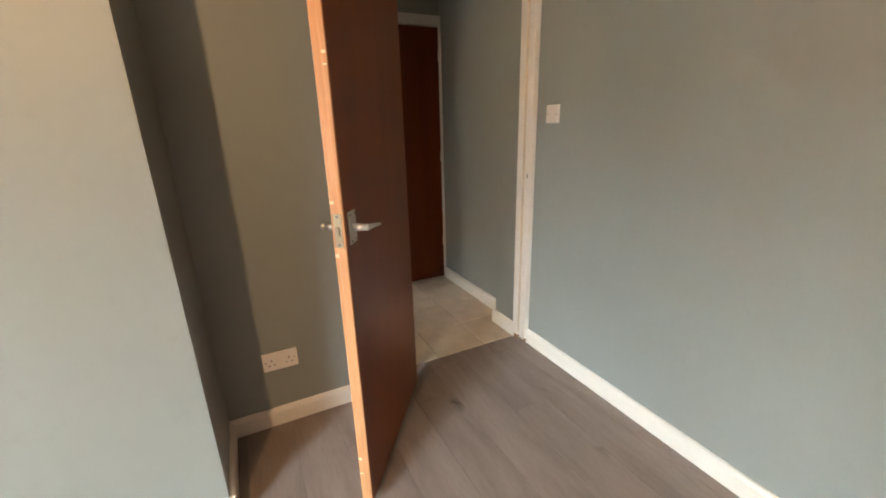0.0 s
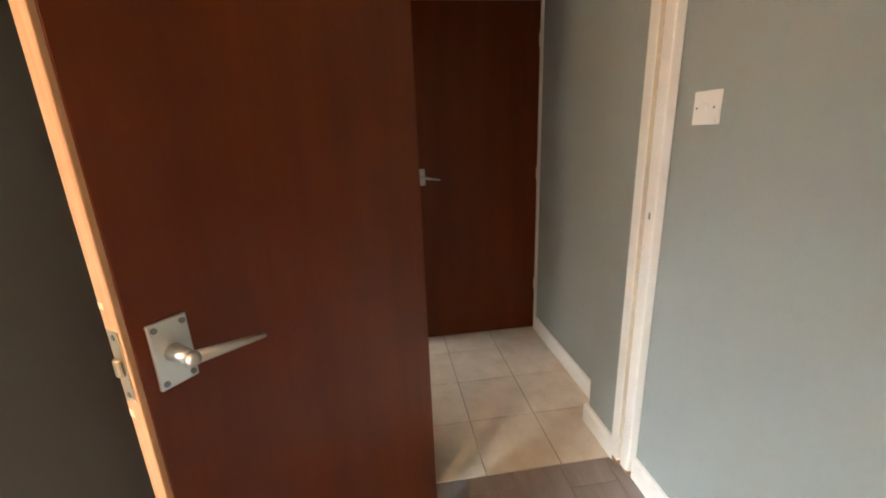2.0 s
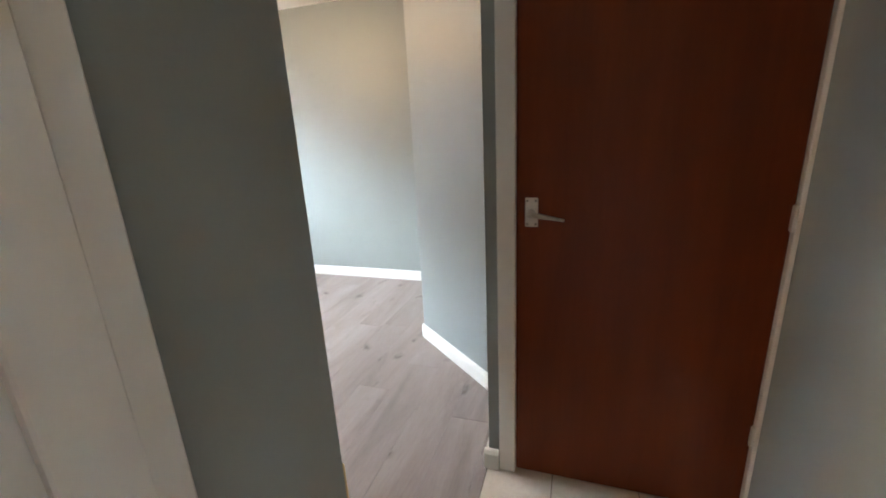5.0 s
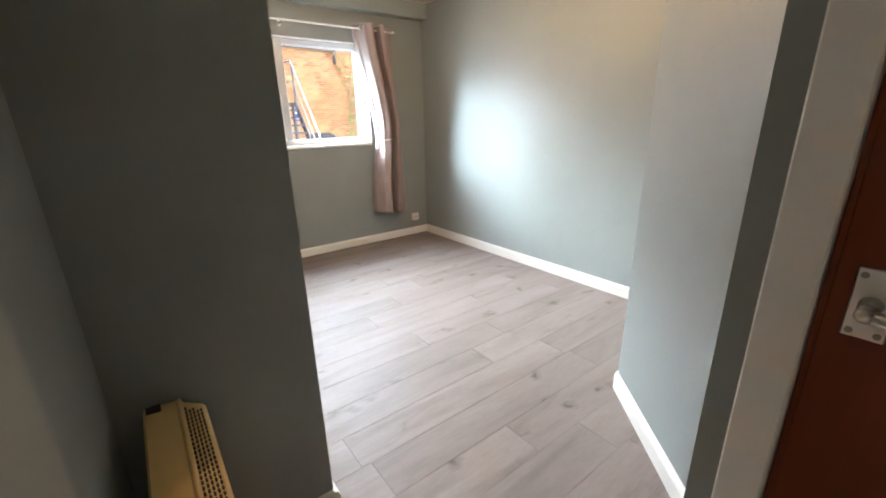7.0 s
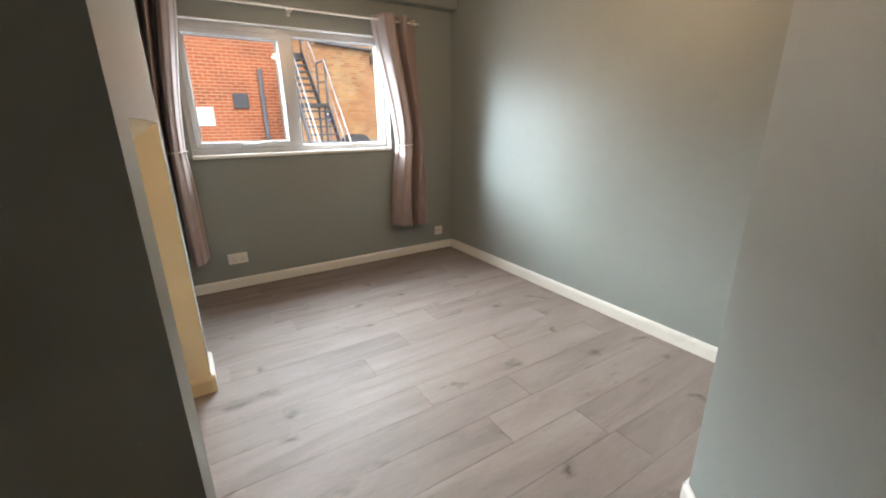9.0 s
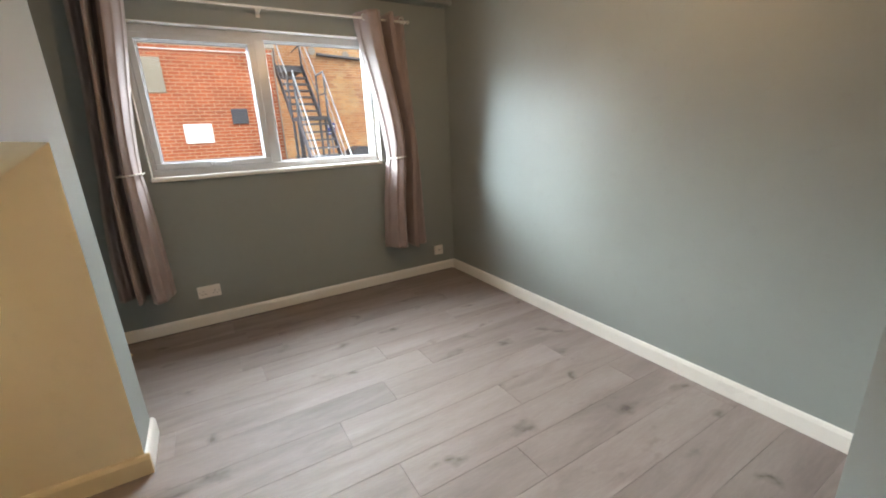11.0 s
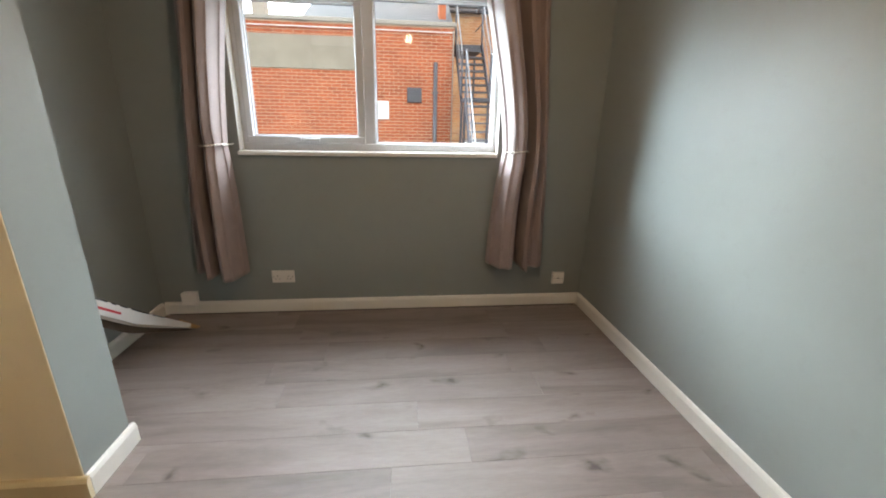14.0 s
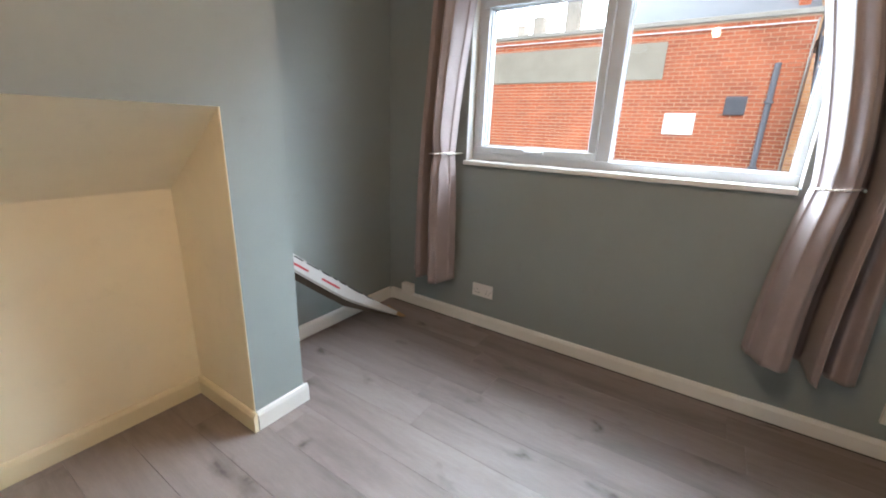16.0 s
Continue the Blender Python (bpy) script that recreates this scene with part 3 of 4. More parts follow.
# ---- curtains and rail ----
def curtain(name, label, top, tie, foot, z_top, z_tie, z_foot, seed, cord, mirror):
    """top, tie, foot: the stretch in y covered at each height."""
    rnd = random.Random(seed)
    c = thing(name, label, "curtain", (WX + 0.125, 0, 0), group="pair of curtains")
    nu, nv = 150, 70
    ph = [rnd.uniform(-0.5, 0.5) for _ in range(6)]
    # one wide rounded pleat, a deep groove, a narrow roll, another groove, a flat end
    knots = ((0.0, -0.045), (0.05, -0.010), (0.18, 0.050), (0.32, 0.068), (0.405, 0.050), (0.43, -0.052), (0.48, -0.078), (0.56, -0.072),
             (0.595, 0.056), (0.64, 0.070), (0.67, 0.004), (0.71, -0.046), (0.80, -0.022), (0.90, 0.000), (0.97, -0.010), (1.0, -0.045))
    bm = B()
    grid = []
    for j in range(nv + 1):
        z = z_top + (z_foot - z_top) * j / nv
        if z > z_tie:
            f = (z_top - z) / (z_top - z_tie)
            e = f * f * (3 - 2 * f) * 0.55 + f * 0.45
            a, b = top[0] + (tie[0] - top[0]) * e, top[1] + (tie[1] - top[1]) * e
        else:
            f = (z_tie - z) / (z_tie - z_foot)
            e = 1 - (1 - f) ** 1.6
            a, b = tie[0] + (foot[0] - tie[0]) * e, tie[1] + (foot[1] - tie[1]) * e
        pin = math.exp(-((z - z_tie) / 0.06) ** 2)
        row = []
        for i in range(nu + 1):
            u = i / nu
            k = 1 - u if mirror else u
            k = min(1, max(0, k + 0.012 * math.sin(z * 3.1 + ph[1]) * math.sin(math.pi * k)))
            n = max(m for m in range(len(knots) - 1) if knots[m][0] <= k)
            (k0, v0), (k1, v1) = knots[n], knots[n + 1]
            f = min(1, (k - k0) / (k1 - k0))
            x = v0 + (v1 - v0) * f * f * (3 - 2 * f)
            pull = pin * math.exp(-((k - 0.24) / 0.2) ** 2)
            x = x * (1 - 0.35 * pull) + 0.004 * math.sin(9 * k + 2.2 * z + ph[2]) + 0.0012 * math.sin(21 * k - 5 * z + ph[3])
            y = a + (b - a) * u + 0.005 * math.sin(z * 5 + ph[5] + 3 * u)
            zz = z + (0.010 * math.sin(6 * u + ph[1]) - 0.012 * u) * (j / nv) ** 3
            row.append(bm.verts.new((x * 1.5, y, zz)))
        grid.append(row)
    for j in range(nv):
        for i in range(nu):
            bm.faces.new((grid[j][i], grid[j][i + 1], grid[j + 1][i + 1], grid[j + 1][i]))
    cl = part("cloth", bm, FABRIC, c, "mauve grey satin cloth in loose folds", True)
    sol = cl.modifiers.new("thickness", "SOLIDIFY")
    sol.thickness = 0.002
    # eyelets
    for k in range(4):
        u = (k + 0.5) / 4
        y = top[0] + (top[1] - top[0]) * u
        bm = B()
        for s in range(20):
            a0, a1 = 2 * math.pi * s / 20, 2 * math.pi * (s + 1) / 20
            cyl(bm, (0.030, y + 0.020 * math.cos(a0), z_top - 0.04 + 0.020 * math.sin(a0)), (0.030, y + 0.020 * math.cos(a1), z_top - 0.04 + 0.020 * math.sin(a1)), 0.0045, seg=6)
        part("eyelet", bm, STEEL, c, "metal eyelet", True)
    # tie-back cord
    bm = B()
    pts = []
    for k in range(25):
        a0 = 2 * math.pi * k / 24
        pts.append((0.088 * math.cos(a0), (cord[0] + cord[1]) / 2 + (cord[1] - cord[0]) * 0.5 * math.sin(a0), z_tie + 0.006 * math.sin(a0)))
    for p, q in zip(pts, pts[1:]):
        cyl(bm, p, q, 0.0042, seg=6)
    part("tieback", bm, PLASTIC, c, "pale cord tie-back", True)
    bm = cyl(B(), (-0.125, cord[1] + 0.004, z_tie), (0.045, cord[1] + 0.004, z_tie), 0.005, seg=8)
    part("tieback_hook", bm, STEEL, c)
    return c


curtain("curtain", "mauve grey eyelet curtain tied back beside the window", (4.69, 5.085), (4.868, 5.145), (4.785, 5.185), 2.16, 1.112, 0.355, 3, (4.862, 4.995), False)
curtain("curtain", "mauve grey eyelet curtain tied back near the alcove", (3.05, 3.315), (2.985, 3.200), (2.915, 3.235), 2.16, 1.125, 0.325, 8, (3.08, 3.205), True)
rail = thing("curtain_rail", "thin white metal curtain rail on brackets", "curtain rail")
part("pole", cyl(B(), (WX + 0.125, 2.98, 2.12), (WX + 0.125, 5.09, 2.12), 0.008, seg=12), WHITE, rail)
for y in (2.965, 5.105):
    bm = B()
    bmesh.ops.create_uvsphere(bm, u_segments=14, v_segments=10, radius=0.014, matrix=Matrix.Translation((WX + 0.125, y, 2.12)))
    part("finial", bm, STEEL, rail, "", True)
for y in (3.02, 4.04, 5.075):
    bm = one(WX, WX + 0.006, y - 0.012, y + 0.012, 2.09, 2.15, bevel=0.001)
    box(bm, WX + 0.005, WX + 0.127, y - 0.004, y + 0.004, 2.106, 2.116)
    part("bracket", bm, WHITE, rail)


# ---- electrical fittings ----
def fitting(name, label, category, m, w, h, slots=(), rocker=False, depth=0.009):
    """A wall plate in its own plane: x across, z up, -y out of the wall."""
    t = new(name)
    t.matrix_world = m
    tagged(t, label, category)
    part("faceplate", one(-w / 2, w / 2, -depth, 0, -h / 2, h / 2, bevel=0.0025, seg=2), PLASTIC, t, "white plastic faceplate")
    for x, z, a, b in slots:
        part("pin_hole", one(x - a / 2, x + a / 2, -depth - 0.0006, -depth + 0.002, z - b / 2, z + b / 2), DARK, t)
    for x in ((-w / 2 + 0.013, w / 2 - 0.013) if w < 0.1 else (-0.0605, 0.0605)):
        part("screw", cyl(B(), (x, -depth + 0.001, 0), (x, -depth - 0.0008, 0), 0.0032, seg=10), SCREW, t)
    if rocker:
        bm = one(-0.008, 0.008, -depth - 0.004, -depth + 0.001, -0.013, 0.013, bevel=0.002)
        part("rocker", bm, PLASTIC, t, "white rocker")
    return t


def double_socket(label, m):
    sl = []
    for c in (-0.036, 0.036):
        sl += [(c, 0.006, 0.004, 0.009), (c - 0.011, -0.016, 0.0075, 0.0045), (c + 0.011, -0.016, 0.0075, 0.0045)]
    t = fitting("double_socket", label, "socket", m, 0.146, 0.086, sl)
    for x in (-0.012, 0.012):
        part("switch_rocker", one(x - 0.006, x + 0.006, -0.012, -0.008, 0.018, 0.034, bevel=0.0015), PLASTIC, t)
    return t


double_socket("white double socket on the wall behind the door", pose(-1.402, 2.24, 0.322))
double_socket("white double socket under the window", pose(WX, 3.420, 0.258, 0, 0, 90))
fitting("light_switch", "white single light switch beside the doorway", "switch", pose(0, 2.127, 1.335, 0, 0, -90), 0.086, 0.086, (), True, 0.010)
fitting("aerial_outlet", "small white outlet near the room corner", "outlet", pose(WX, 5.345, 0.212, 0, 0, 90), 0.085, 0.085, [(0, 0, 0.010, 0.010)], False, 0.022)
jb = thing("junction_box", "white surface junction box above the skirting", "junction box", (WX, 2.812, 0.118))
part("base", one(0, 0.030, -0.045, 0.045, -0.042, 0.045, bevel=0.003), PLASTIC, jb)
part("lid", one(0.030, 0.046, -0.047, 0.047, -0.044, 0.047, bevel=0.004), PLASTIC, jb, "white plastic lid")


# ---- heater in the nook ----
ht = thing("panel_heater", "old yellowed metal convector heater with a perforated top", "heater", (-1.355, 2.753, 0.0))
L0, L1 = -0.335, 0.36
prof = [(-0.065, 0.06), (0.062, 0.06), (0.062, 0.595), (0.055, 0.606), (0.012, 0.632), (0.006, 0.640), (-0.060, 0.646), (-0.065, 0.640)]
bm = B()
rows = [[bm.verts.new((x, y, z)) for y, z in prof] for x in (L0, L1)]
for i in range(len(prof)):
    k = (i + 1) % len(prof)
    bm.faces.new((rows[0][i], rows[0][k], rows[1][k], rows[1][i]))
bm.faces.new(rows[0])
bm.faces.new(rows[1][::-1])
part("casing", bm, HEATER, ht, "yellowed enamel casing")
part("ridge", cyl(B(), (L0, 0.009, 0.637), (L1, 0.009, 0.637), 0.007, seg=10), HEATER, ht, "rolled top edge")
part("end_cap", one(L0 - 0.001, L0 + 0.028, -0.058, -0.028, 0.640, 0.6475, bevel=0.001), DARK, ht, "dark control opening")
# slots of the grille on the sloped top
bm = B()
sl_m = Matrix.Translation((0, 0.0335, 0.6208)) @ Matrix.Rotation(math.atan2(-0.026, 0.043), 4, "X")
for r in range(5):
    for c in range(40):
        x = L0 + 0.035 + c * 0.0160 + (0.0080 if r % 2 else 0)
        y = -0.0180 + r * 0.0090
        b2 = bmesh.ops.create_cube(bm, size=1)
        for v in b2["verts"]:
            v.co = sl_m @ Vector((x + v.co.x * 0.0090, y + v.co.y * 0.0034, 0.0006 + v.co.z * 0.0030))
g = part("grille", bm, DARK, ht, "rows of dark slots")
tagged(g, kind="stuff")
for x in (L0 + 0.06, L1 - 0.06):
    part("foot", one(x - 0.02, x + 0.02, -0.055, 0.055, 0, 0.062, bevel=0.003), DARK, ht)


# ---- cardboard in the alcove ----
cb = thing("cardboard_sleeve", "folded white printed cardboard sleeve leaning in the alcove", "cardboard")
tip, top = Vector((-4.34, 2.905, 0.004)), Vector((-3.42, 2.735, 0.76))
along = (top - tip).normalized()
front = Vector((0.12, 0.93, -0.10)).normalized()
down = along.cross(front).normalized()
if down.z > 0:
    down = -down


def strip(a0, a1, off0, off1, depth0, depth1, th=0.004, n=14, bend=0.02):
    """A thin bent strip along the sleeve; off: along its face, depth: out of it."""
    bm = B()
    ring = []
    for k in range(n + 1):
        f = k / n
        p = tip + along * (a0 + (a1 - a0) * f) - Vector((0, 0, bend * math.sin(math.pi * f)))
        ww = min(1.0, 0.18 + 1.6 * (a0 + (a1 - a0) * f))
        u0, u1 = p + down * off0 * ww + front * depth0, p + down * off1 * ww + front * depth1
        ring.append([bm.verts.new(q) for q in (u0, u1, u1 + front * th, u0 + front * th)])
    for r0, r1 in zip(ring, ring[1:]):
        for i in range(4):
            bm.faces.new((r0[i], r0[(i + 1) % 4], r1[(i + 1) % 4], r1[i]))
    bm.faces.new(ring[0])
    bm.faces.new(ring[-1][::-1])
    for v in bm.verts:
        v.co.z = max(v.co.z, 0.003)
    return bm


SL = (top - tip).length
part("tip_flap", strip(0.0, 0.20, -0.012, 0.075, 0.026, 0.030, 0.004, 6, 0.0), CARD, cb, "bare brown end of the sleeve")
part("white_face", strip(0.10, SL, 0.0, 0.066, 0.0315, 0.0315), CARDWHITE, cb, "white printed face")
part("lower_flap", strip(0.06, SL, 0.066, 0.080, 0.020, 0.026), CARDWHITE, cb, "white lower edge")
part("inner_fold", strip(0.0, SL, 0.060, 0.116, 0.006, 0.016), CARDSHADE, cb, "inside of the folded sleeve, coloured as in shade")
part("brown_flap", strip(0.0, SL, 0.006, 0.03, -0.06, 0.028), CARD, cb, "bare brown inner flap")
pos = 0.34
for w in (0.085, 0.125, 0.05, 0.03, 0.07, 0.09, 0.06, 0.11):
    part("print", strip(pos, pos + w, 0.014, 0.0205, 0.0358, 0.0358, 0.0006, 4, 0.0), INK, cb, "printed dark bar")
    pos += w + 0.022
for a0, a1 in ((0.62, 0.76), (0.86, 1.02)):
    part("print", strip(a0, a1, 0.046, 0.057, 0.0358, 0.0358, 0.0006, 6, 0.0), REDINK, cb, "printed red bar")


# ---- ceiling lamps ----
def pendant(label, x, y, drop):
    p = thing("ceiling_light", label, "ceiling light", (x, y, H))
    part("rose", cyl(B(), (0, 0, -0.025), (0, 0, 0), 0.045, 0.05, 24), PLASTIC, p, "white ceiling rose")
    if drop > 0.1:
        part("flex", cyl(B(), (0, 0, -drop + 0.04), (0, 0, -0.02), 0.003, seg=8), PLASTIC, p)
    part("lampholder", cyl(B(), (0, 0, -drop - 0.02), (0, 0, min(-0.02, -drop + 0.05)), 0.018, 0.014, 16), PLASTIC, p)
    bm = B()
    bmesh.ops.create_uvsphere(bm, u_segments=20, v_segments=14, radius=0.034, matrix=Matrix.Translation((0, 0, -drop - 0.055)) @ Matrix.Diagonal((1, 1, 1.2, 1)))
    b = part("bulb", bm, BULB, p, "lit warm bulb", True)
    b.visible_shadow = False
    return p


pendant("lit bare bulb on a white ceiling rose", BULB_SMALL[0], BULB_SMALL[1], H - BULB_SMALL[2] - 0.055)
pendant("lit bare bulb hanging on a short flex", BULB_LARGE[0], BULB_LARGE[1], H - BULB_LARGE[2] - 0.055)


# ---- outside ----
struct("ground", one(-400, -4.84, -300, 300, -0.3, -0.12), ASPHALT, "grey asphalt yard between the buildings", "ground")
BX = -12.4
red = thing("brick_building", "red brick rear building with slate roof", "building")
RY0, RY1, RTOP = -6.0, 5.52, 3.38
part("wall", one(BX - 4.5, BX - 0.006, RY0, RY1, -0.12, RTOP), MORTAR, red, "mortar bed of the brick wall")
part("coping", one(BX - 0.25, BX + 0.05, RY0, RY1 + 0.04, RTOP, RTOP + 0.09, bevel=0.01), STONE, red, "weathered coping")
bm = B()
HY = 1.95
v = [bm.verts.new(c) for c in ((BX - 0.25, HY, RTOP + 0.09), (BX - 0.25, RY1, RTOP + 0.09), (BX - 4.5, RY1, RTOP + 2.6), (BX - 4.5, HY + 0.55, RTOP + 2.6), (BX - 4.5, HY, RTOP + 0.09), (BX - 4.5, RY1, RTOP + 0.09))]
for f in ((0, 1, 2, 3), (0, 3, 4), (1, 5, 2), (3, 2, 5, 4), (0, 4, 5, 1)):
    bm.faces.new([v[k] for k in f])
roof = part("roof", bm, SLATE, red, "grey slate roof")
part("render_panel", one(BX - 0.01, BX + 0.022, -1.6, 3.21, 2.38, 3.09, bevel=0.004), RENDER, red, "grey cement render panel")
part("notice_board", one(BX + 0.0, BX + 0.03, 3.38, 3.95, 1.29, 1.715, bevel=0.005), BOARD, red, "blank white board")
part("drainpipe", cyl(B(), (BX + 0.06, 5.08, 0.0), (BX + 0.06, 5.08, 2.60), 0.05, seg=14), DRAIN, red, "grey drainpipe")
for z in (0.7, 1.9):
    part("pipe_clip", one(BX, BX + 0.12, 5.01, 5.15, z, z + 0.05, bevel=0.005), DRAIN, red)
vent = part("vent", one(BX, BX + 0.03, 4.40, 4.75, 1.69, 2.035, bevel=0.006), IRON, red, "dark louvred vent")
for k in range(7):
    part("louvre", one(BX + 0.028, BX + 0.05, 4.425, 4.725, 1.715 + k * 0.043, 1.735 + k * 0.043), DRAIN, vent)
part("conduit", cyl(B(), (BX + 0.03, RY0, 3.265), (BX + 0.03, 5.48, 3.255), 0.012, seg=8), BOARD, red, "white cable along the wall top")
for y, w, h, m in ((0.95, 0.30, 0.95, STONE), (0.12, 0.26, 0.50, STONE), (-0.35, 0.20, 0.35, STONE), (5.28, 0.17, 0.55, REDBRICK)):
    part("chimney", one(BX - 0.9, BX - 0.55, y - w / 2, y + w / 2, RTOP, RTOP + 0.1 + h, bevel=0.01), m, red, "short chimney stack on the skyline")
part("rain_pipe", cyl(B(), (BX + 0.05, RY1 - 0.03, -0.1), (BX + 0.05, RY1 - 0.03, 3.3), 0.016, seg=10), STONE, red, "thin pale pipe down the wall corner")


old = thing("old_brick_building", "old ochre brick building behind the fire stairs", "building")
OX = -15.2
part("wall", one(OX - 3, OX - 0.012, 5.0, 13.0, -0.12, 4.5), MORTAR, old)
part("gutter", cyl(B(), (OX + 0.08, 5.0, 4.36), (OX + 0.08, 13.0, 4.36), 0.07, seg=12), IRON, old, "dark gutter")
bm = B()
v = [bm.verts.new(c) for c in ((OX + 0.15, 5.0, 4.46), (OX + 0.15, 13, 4.46), (OX - 3, 13, 6.6), (OX - 3, 5.0, 6.6), (OX - 3, 5, 4.46), (OX - 3, 13, 4.46))]
for f in ((0, 1, 2, 3), (0, 3, 4), (1, 5, 2), (3, 2, 5, 4), (0, 4, 5, 1)):
    bm.faces.new([v[k] for k in f])
part("roof", bm, SLATE, old, "slate roof")
bm = cyl(B(), (OX + 0.07, 7.30, 3.80), (OX + 0.07, 9.20, 3.69), 0.045, seg=12)
bmesh.ops.create_uvsphere(bm, u_segments=12, v_segments=8, radius=0.05, matrix=Matrix.Translation((OX + 0.07, 9.20, 3.69)))
cyl(bm, (OX + 0.07, 9.20, 3.69), (OX + 0.07, 9.20, 3.25), 0.045, seg=12)
part("waste_pipe", bm, DRAIN, old, "dark sloping waste pipe", True)
for y, z in ((7.18, 3.90), (8.26, 3.83)):
    part("tie_plate", cyl(B(), (OX, y, z), (OX + 0.04, y, z), 0.11, seg=20), STONE, old, "round iron tie plate")

# fire stairs: lower flight, landing, upper flight, landing
st = thing("fire_stairs", "black iron external fire stairs with grey handrails", "stairs")
SY0, SY1 = 5.62, 6.28


def flight(xa, za, xb, zb, n):
    for k in range(1, n):
        f = k / n
        x, z = xa + (xb - xa) * f, za + (zb - za) * f
        part("tread", one(x - 0.13, x + 0.13, SY0 + 0.03, SY1 - 0.03, z - 0.018, z + 0.018), IRON, st)
    for y in (SY0, SY1):
        bm = B()
        d = Vector((xb - xa, 0, zb - za)).normalized()
        up = Vector((-d.z, 0, d.x)) * (1 if d.x > 0 else -1)
        a, b = Vector((xa, y, za)), Vector((xb, y, zb))
        q = [a - up * 0.1, b - up * 0.1, b + up * 0.1, a + up * 0.1]
        lo = [bm.verts.new(p - Vector((0, 0.012, 0))) for p in q]
        hi = [bm.verts.new(p + Vector((0, 0.012, 0))) for p in q]
        bm.faces.new(lo[::-1])
        bm.faces.new(hi)
        for i in range(4):
            bm.faces.new((lo[i], lo[(i + 1) % 4], hi[(i + 1) % 4], hi[i]))
        part("stringer", bm, IRON, st, "black steel stringer")
        part("handrail", cyl(B(), (xa, y, za + 0.95), (xb, y, zb + 0.95), 0.017, seg=10), GALV, st, "grey tubular handrail")
        part("mid_rail", cyl(B(), (xa, y, za + 0.5), (xb, y, zb + 0.5), 0.011, seg=8), GALV, st)
        for f in (0.02, 0.98):
            p = a.lerp(b, f)
            part("post", cyl(B(), (p.x, y, p.z - 0.05), (p.x, y, p.z + 0.95), 0.024, seg=8), IRON, st)


LZ1, LZ2 = 1.76, 3.10
flight(-9.55, -0.12, -11.05, LZ1, 11)
part("landing", one(-11.65, -11.05, SY0, SY1, LZ1 - 0.07, LZ1 + 0.01), IRON, st, "steel landing")
for h, rad in ((0.95, 0.020), (0.5, 0.014)):
    part("landing_rail", cyl(B(), (-11.05, SY1, LZ1 + h), (-11.65, SY1, LZ1 + h), rad, seg=8), IRON, st, "dark landing rail")
    part("landing_rail", cyl(B(), (-12.95, SY1, LZ2 + h), (-13.95, SY1, LZ2 + h), rad, seg=8), IRON, st, "dark landing rail")
flight(-11.65, LZ1, -12.95, LZ2, 8)
part("landing", one(-13.95, -12.95, SY0, SY1, LZ2 - 0.14, LZ2 + 0.01), IRON, st, "steel landing")
for x in (-11.7, -11.2, -13.8):
    for y in (SY0 + 0.02, SY1 - 0.02):
        part("leg", cyl(B(), (x, y, -0.12), (x, y, LZ1 - 0.05 if x > -12 else LZ2 - 0.1), 0.03, seg=8), IRON, st)
sg = thing("yard_sign", "blue and white sign on a post beside the fire stairs", "sign", (-12.5, 6.75, -0.12))
part("board", one(-0.01, 0.01, -0.10, 0.10, 1.48, 1.78, bevel=0.003), BLUE, sg, "blue sign board")
part("panel", one(0.0105, 0.013, -0.085, 0.085, 1.66, 1.72), BOARD, sg, "white panel")
part("panel", one(0.0105, 0.013, -0.085, 0.085, 1.52, 1.55), BOARD, sg, "white panel")
part("post", cyl(B(), (-0.03, 0, 0), (-0.03, 0, 1.76), 0.02, seg=8), GALV, sg)

# low white wall and a dark round-topped bin behind the stairs
lw = thing("low_yard_wall", "low white painted yard wall behind the fire stairs", "wall")
part("wall_body", one(-14.3, -14.1, 6.1, 11.0, -0.12, 0.74, bevel=0.01), BOARD, lw)
part("coping", one(-14.34, -14.06, 6.08, 11.02, 0.74, 0.80, bevel=0.012), STONE, lw, "pale coping")
wb = thing("wheelie_bin", "dark grey yard bin with a rounded lid", "bin", (-13.6, 7.85, -0.12))
bm = B()
ring = [[bm.verts.new((x * k, y * k, z)) for x, y in ((-0.36, -0.30), (0.36, -0.30), (0.36, 0.30), (-0.36, 0.30))] for k, z in ((0.80, 0.05), (1.0, 0.90))]
for k in range(4):
    bm.faces.new((ring[0][k], ring[0][(k + 1) % 4], ring[1][(k + 1) % 4], ring[1][k]))
bm.faces.new(ring[0][::-1])
bm.faces.new(ring[1])
part("body", bm, IRON, wb, "dark plastic body")
bm = B()
arc = [(0.33 * math.cos(a), 0.90 + 0.22 * math.sin(a)) for a in [math.pi * k / 12 for k in range(13)]]
sides = [[bm.verts.new((x, y, z)) for y, z in arc] for x in (-0.38, 0.38)]
for k in range(12):
    bm.faces.new((sides[0][k], sides[0][k + 1], sides[1][k + 1], sides[1][k]))
bm.faces.new(sides[0])
bm.faces.new(sides[1][::-1])
bm.faces.new((sides[0][0], sides[1][0], sides[1][12], sides[0][12]))
part("lid", bm, IRON, wb, "rounded lid")
for y in (-0.24, 0.24):
    part("wheel", cyl(B(), (-0.30, y - 0.03, 0.08), (-0.30, y + 0.03, 0.08), 0.08, seg=14), DARK, wb)

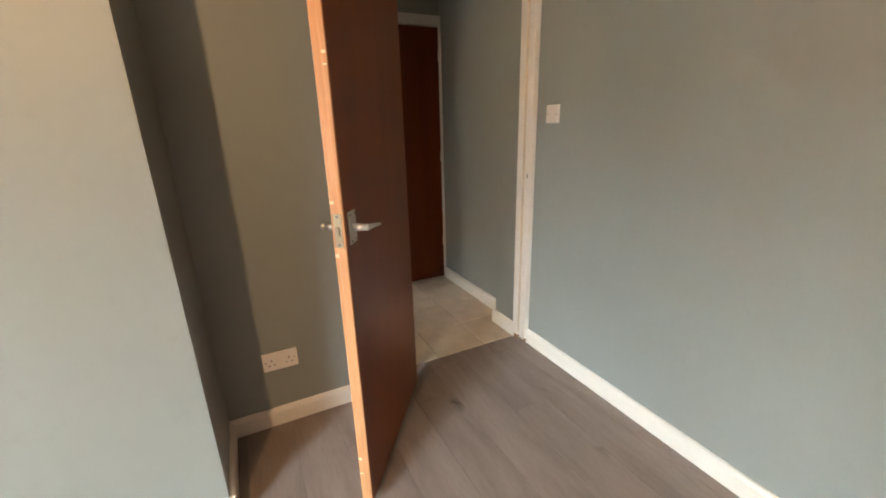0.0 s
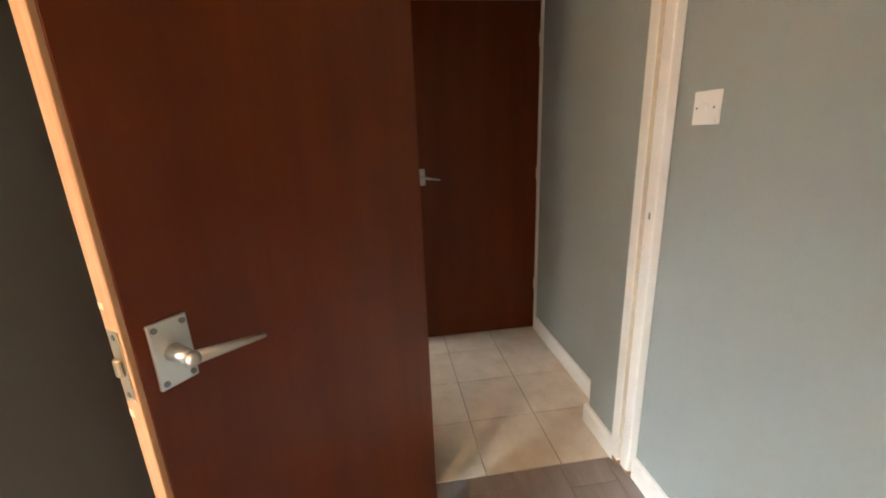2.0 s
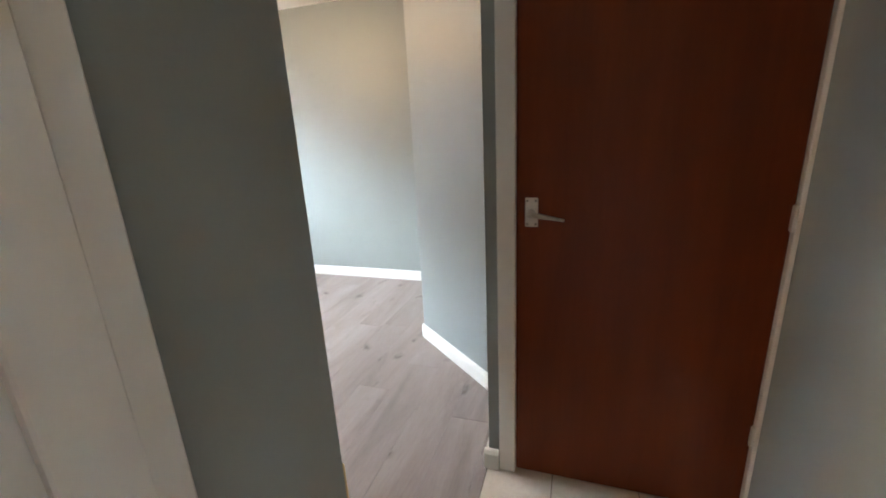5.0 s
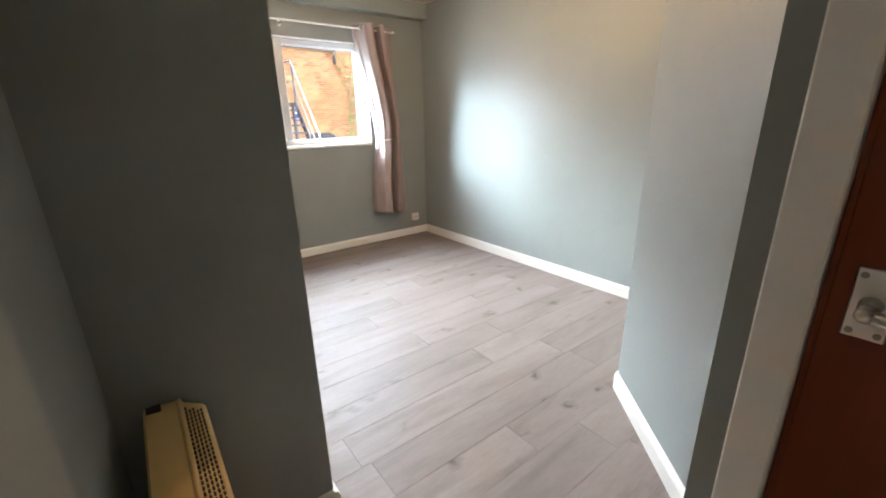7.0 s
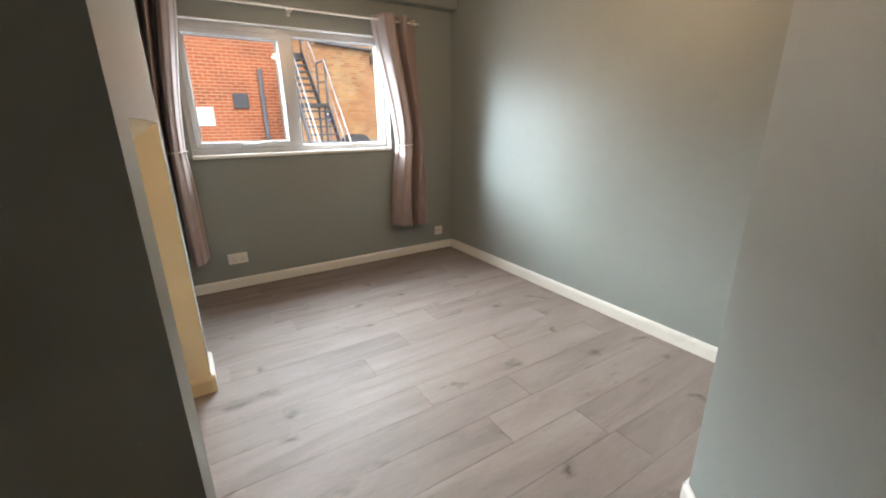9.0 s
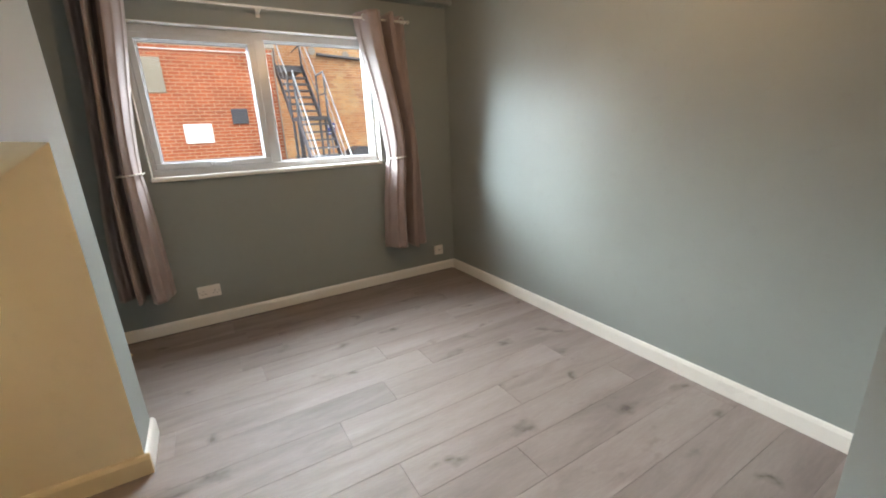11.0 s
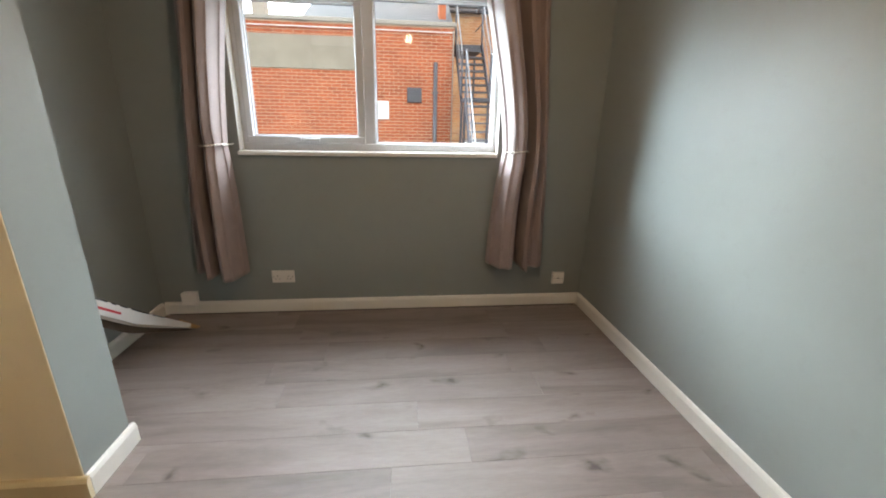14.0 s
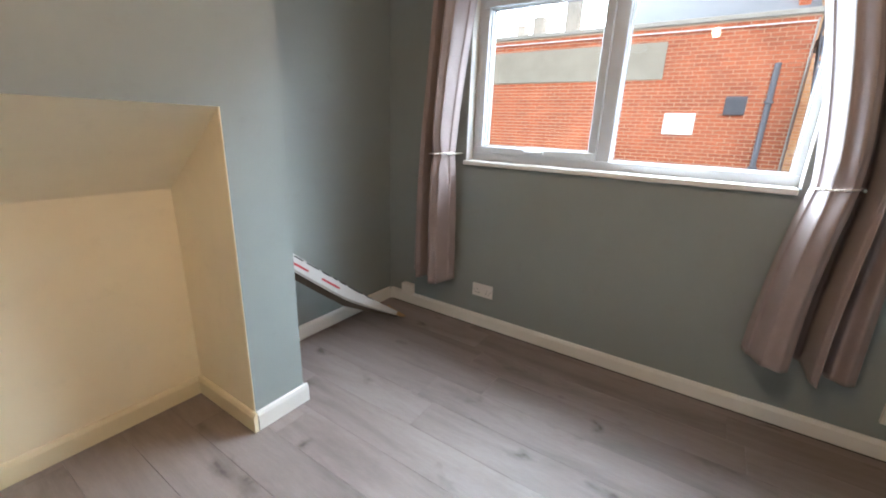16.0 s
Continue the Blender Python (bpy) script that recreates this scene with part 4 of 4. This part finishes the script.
# ivy that climbs the old wall
ivy = thing("climbing_plant", "pale green climbing plant on the old brick wall", "plant", (OX + 0.02, 9.62, -0.12))
rnd = random.Random(41)
for k in range(3):
    bm = B()
    y, z = rnd.uniform(-0.15, 0.15), 0.0
    while z < 3.4 - 0.5 * k:
        y2, z2 = y + rnd.uniform(-0.12, 0.14), z + 0.35
        cyl(bm, (0.01, y, z), (0.02, y2, z2), 0.006, 0.005, 6)
        y, z = y2, z2
    part("stem", bm, BARE, ivy, "thin woody stem")
for k in range(7):
    bm = B()
    cz, cy = 0.5 + k * 0.5, rnd.uniform(-0.16, 0.22)
    for n in range(22):
        y, z = rnd.gauss(cy, 0.19), rnd.gauss(cz, 0.21)
        if abs(y) > 0.55 or z < 0.05:
            continue
        a, w, tilt = rnd.uniform(0, 6.28), rnd.uniform(0.03, 0.06), rnd.uniform(-0.6, 0.6)
        c = Vector((rnd.uniform(0.03, 0.16), y, z))
        e1, e2 = Vector((tilt * 0.5, math.cos(a), math.sin(a))), Vector((0.35, -math.sin(a), math.cos(a)))
        q = [c - e1 * w, c - e2 * w * 0.7, c + e1 * w * 1.2, c + e2 * w * 0.7]
        bm.faces.new([bm.verts.new(p) for p in q])
    part("foliage", bm, LEAF, ivy, "cluster of small green leaves")


# ---- pieces: planks, tiles, bricks ----
PW, PG = 0.19, 0.0010


def plank_mesh(w, l):
    bm = one(-w / 2 + PG / 2, w / 2 - PG / 2, PG / 2, l - PG / 2, -0.012, 0.0)
    top = [e for e in bm.edges if all(v.co.z > -0.001 for v in e.verts)]
    bmesh.ops.bevel(bm, geom=top, offset=0.0007, segments=1, affect="EDGES")
    return mesh_of("plank", bm, LAMINATE)


plank_cache = {}


def plank(parent, xc, w, ya, yb):
    key = (round(w, 3), round(yb - ya, 3))
    if key not in plank_cache:
        plank_cache[key] = plank_mesh(w, yb - ya)
    ob = new("plank", plank_cache[key])
    ob.parent = parent
    ob.location = (xc, ya, 0)


def lay(parent, x0, x1, span, line, known, length, seed):
    """Rows of planks along y. span(xa, xb): list of stretches; line: x of one joint; known: row number > y of an end joint."""
    rnd = random.Random(seed)
    k = math.floor((x0 - line) / PW)
    while line + k * PW < x1 - 0.002:
        xa, xb = max(x0, line + k * PW), min(x1, line + (k + 1) * PW)
        joint = known.get(k, rnd.uniform(0, length))
        if xb - xa > 0.01:
            for a, b in span(xa, xb):
                y = joint - math.ceil((joint - a) / length) * length
                while y < b:
                    c, d = max(a, y), min(b, y + length)
                    if d - c > 0.02:
                        plank(parent, (xa + xb) / 2, xb - xa, c, d)
                    y += length
        k += 1


def small_room(xa, xb):
    if xb < -0.83:
        return [(2.60, NY)] if xb < -0.9 else [(2.36, NY)]
    return [(2.37, 3.89)]


lay(slab, WX, -0.812, small_room, -3.515, {-1: 3.625, 0: 4.282, 1: 4.484, 2: 4.168, 3: 3.869, 4: 4.664}, 1.285, 5)


def large_room(xa, xb):
    if xb < -3.3:
        return [(-2.75, 2.24)]
    if xa < -1.645:
        return [(-2.75, 1.815)]
    return [(-2.75, 2.24)] if xb < -0.8 else [(-2.75, 2.356)]


lay(slab, WX, 0.0, large_room, -0.07, {}, 1.285, 9)

# hall tiles
struct("tile_bed", one(-0.812, 0.075, 2.356, 3.62, -0.012, -0.0035), GROUT, "grubby grout between the hall tiles", "floor")
TP = 0.31
xs = [-0.812] + [x for x in (-0.557, -0.247, 0.063)] + [0.075]
ys = [2.3565, 2.672, 2.982, 3.292, 3.602]
tile_cache = {}
for xa, xb in zip(xs, xs[1:]):
    for ya, yb in zip(ys, ys[1:]):
        w, l = round(xb - xa, 4), round(yb - ya, 4)
        if (w, l) not in tile_cache:
            bm = one(-w / 2 + 0.002, w / 2 - 0.002, -l / 2 + 0.002, l / 2 - 0.002, -0.010, 0.0)
            bmesh.ops.bevel(bm, geom=[e for e in bm.edges if all(v.co.z > -0.001 for v in e.verts)], offset=0.0015, segments=1, affect="EDGES")
            tile_cache[(w, l)] = mesh_of("tile", bm, TILE)
        ob = new("tile", tile_cache[(w, l)])
        ob.parent = slab
        ob.location = ((xa + xb) / 2, (ya + yb) / 2, 0.0)


# bricks
def brick_box(x0, x1, y0, y1, z0, z1, jag):
    v = [(x0, y0, z0), (x0, y1, z0), (x0, y1, z1), (x0, y0, z1), (x1, y0 + jag, z0 + jag), (x1, y1 - jag, z0 + jag), (x1, y1 - jag, z1 - jag), (x1, y0 + jag, z1 - jag)]
    f = [(4, 5, 6, 7), (0, 1, 5, 4), (1, 2, 6, 5), (2, 3, 7, 6), (3, 0, 4, 7)]
    return v, f


def brickwork(parent, x, y0, y1, z0, z1, mat, near, skip, seed, ragged=0.0):
    rnd = random.Random(seed)
    bl, bh, j = 0.215, 0.065, 0.010
    shared = {}
    vs, fs = [], []
    count = 0
    row = 0
    z = z0
    while z + bh < z1:
        y = y0 - (0.1125 if row % 2 else 0)
        while y < y1:
            a, b = max(y, y0), min(y + bl, y1)
            if b - a > 0.03 and not any(s[0] < b and a < s[1] and s[2] < z + bh and z < s[3] for s in skip):
                if near(a, z) and abs(b - a - bl) < 1e-6 and count < 300:
                    if "brick" not in shared:
                        v, f = brick_box(-0.02, 0.004, 0, bl, 0, bh, 0.003)
                        me = bpy.data.meshes.new("brick")
                        me.from_pydata(v, [], f)
                        me.materials.append(mat)
                        shared["brick"] = me
                    ob = new("brick", shared["brick"])
                    ob.parent = parent
                    ob.location = (x + rnd.uniform(-0.003, 0.003), a, z)
                    count += 1
                else:
                    o = rnd.uniform(-0.003, 0.003) - (rnd.random() ** 4) * ragged
                    v, f = brick_box(x - 0.03, x + 0.004 + o, a, b, z, z + bh, 0.003 + ragged * 0.2)
                    n = len(vs)
                    vs += v
                    fs += [tuple(k + n for k in q) for q in f]
            y += bl + j
        z += bh + j
        row += 1
    me = bpy.data.meshes.new("brickwork")
    me.from_pydata(vs, [], fs)
    me.materials.append(mat)
    ob = new("brickwork", me)
    ob.parent = parent
    tagged(ob, "courses of brickwork", kind="stuff")


brickwork(red, BX, -3.0, RY1, -0.1, RTOP - 0.01, REDBRICK, lambda y, z: 3.9 < y < 5.5 and 0.9 < z < 2.5, [], 2)
brickwork(old, OX, 5.3, 11.5, -0.1, 4.3, OLDBRICK, lambda y, z: 6.8 < y < 8.6 and 1.2 < z < 3.2, [], 4, 0.012)
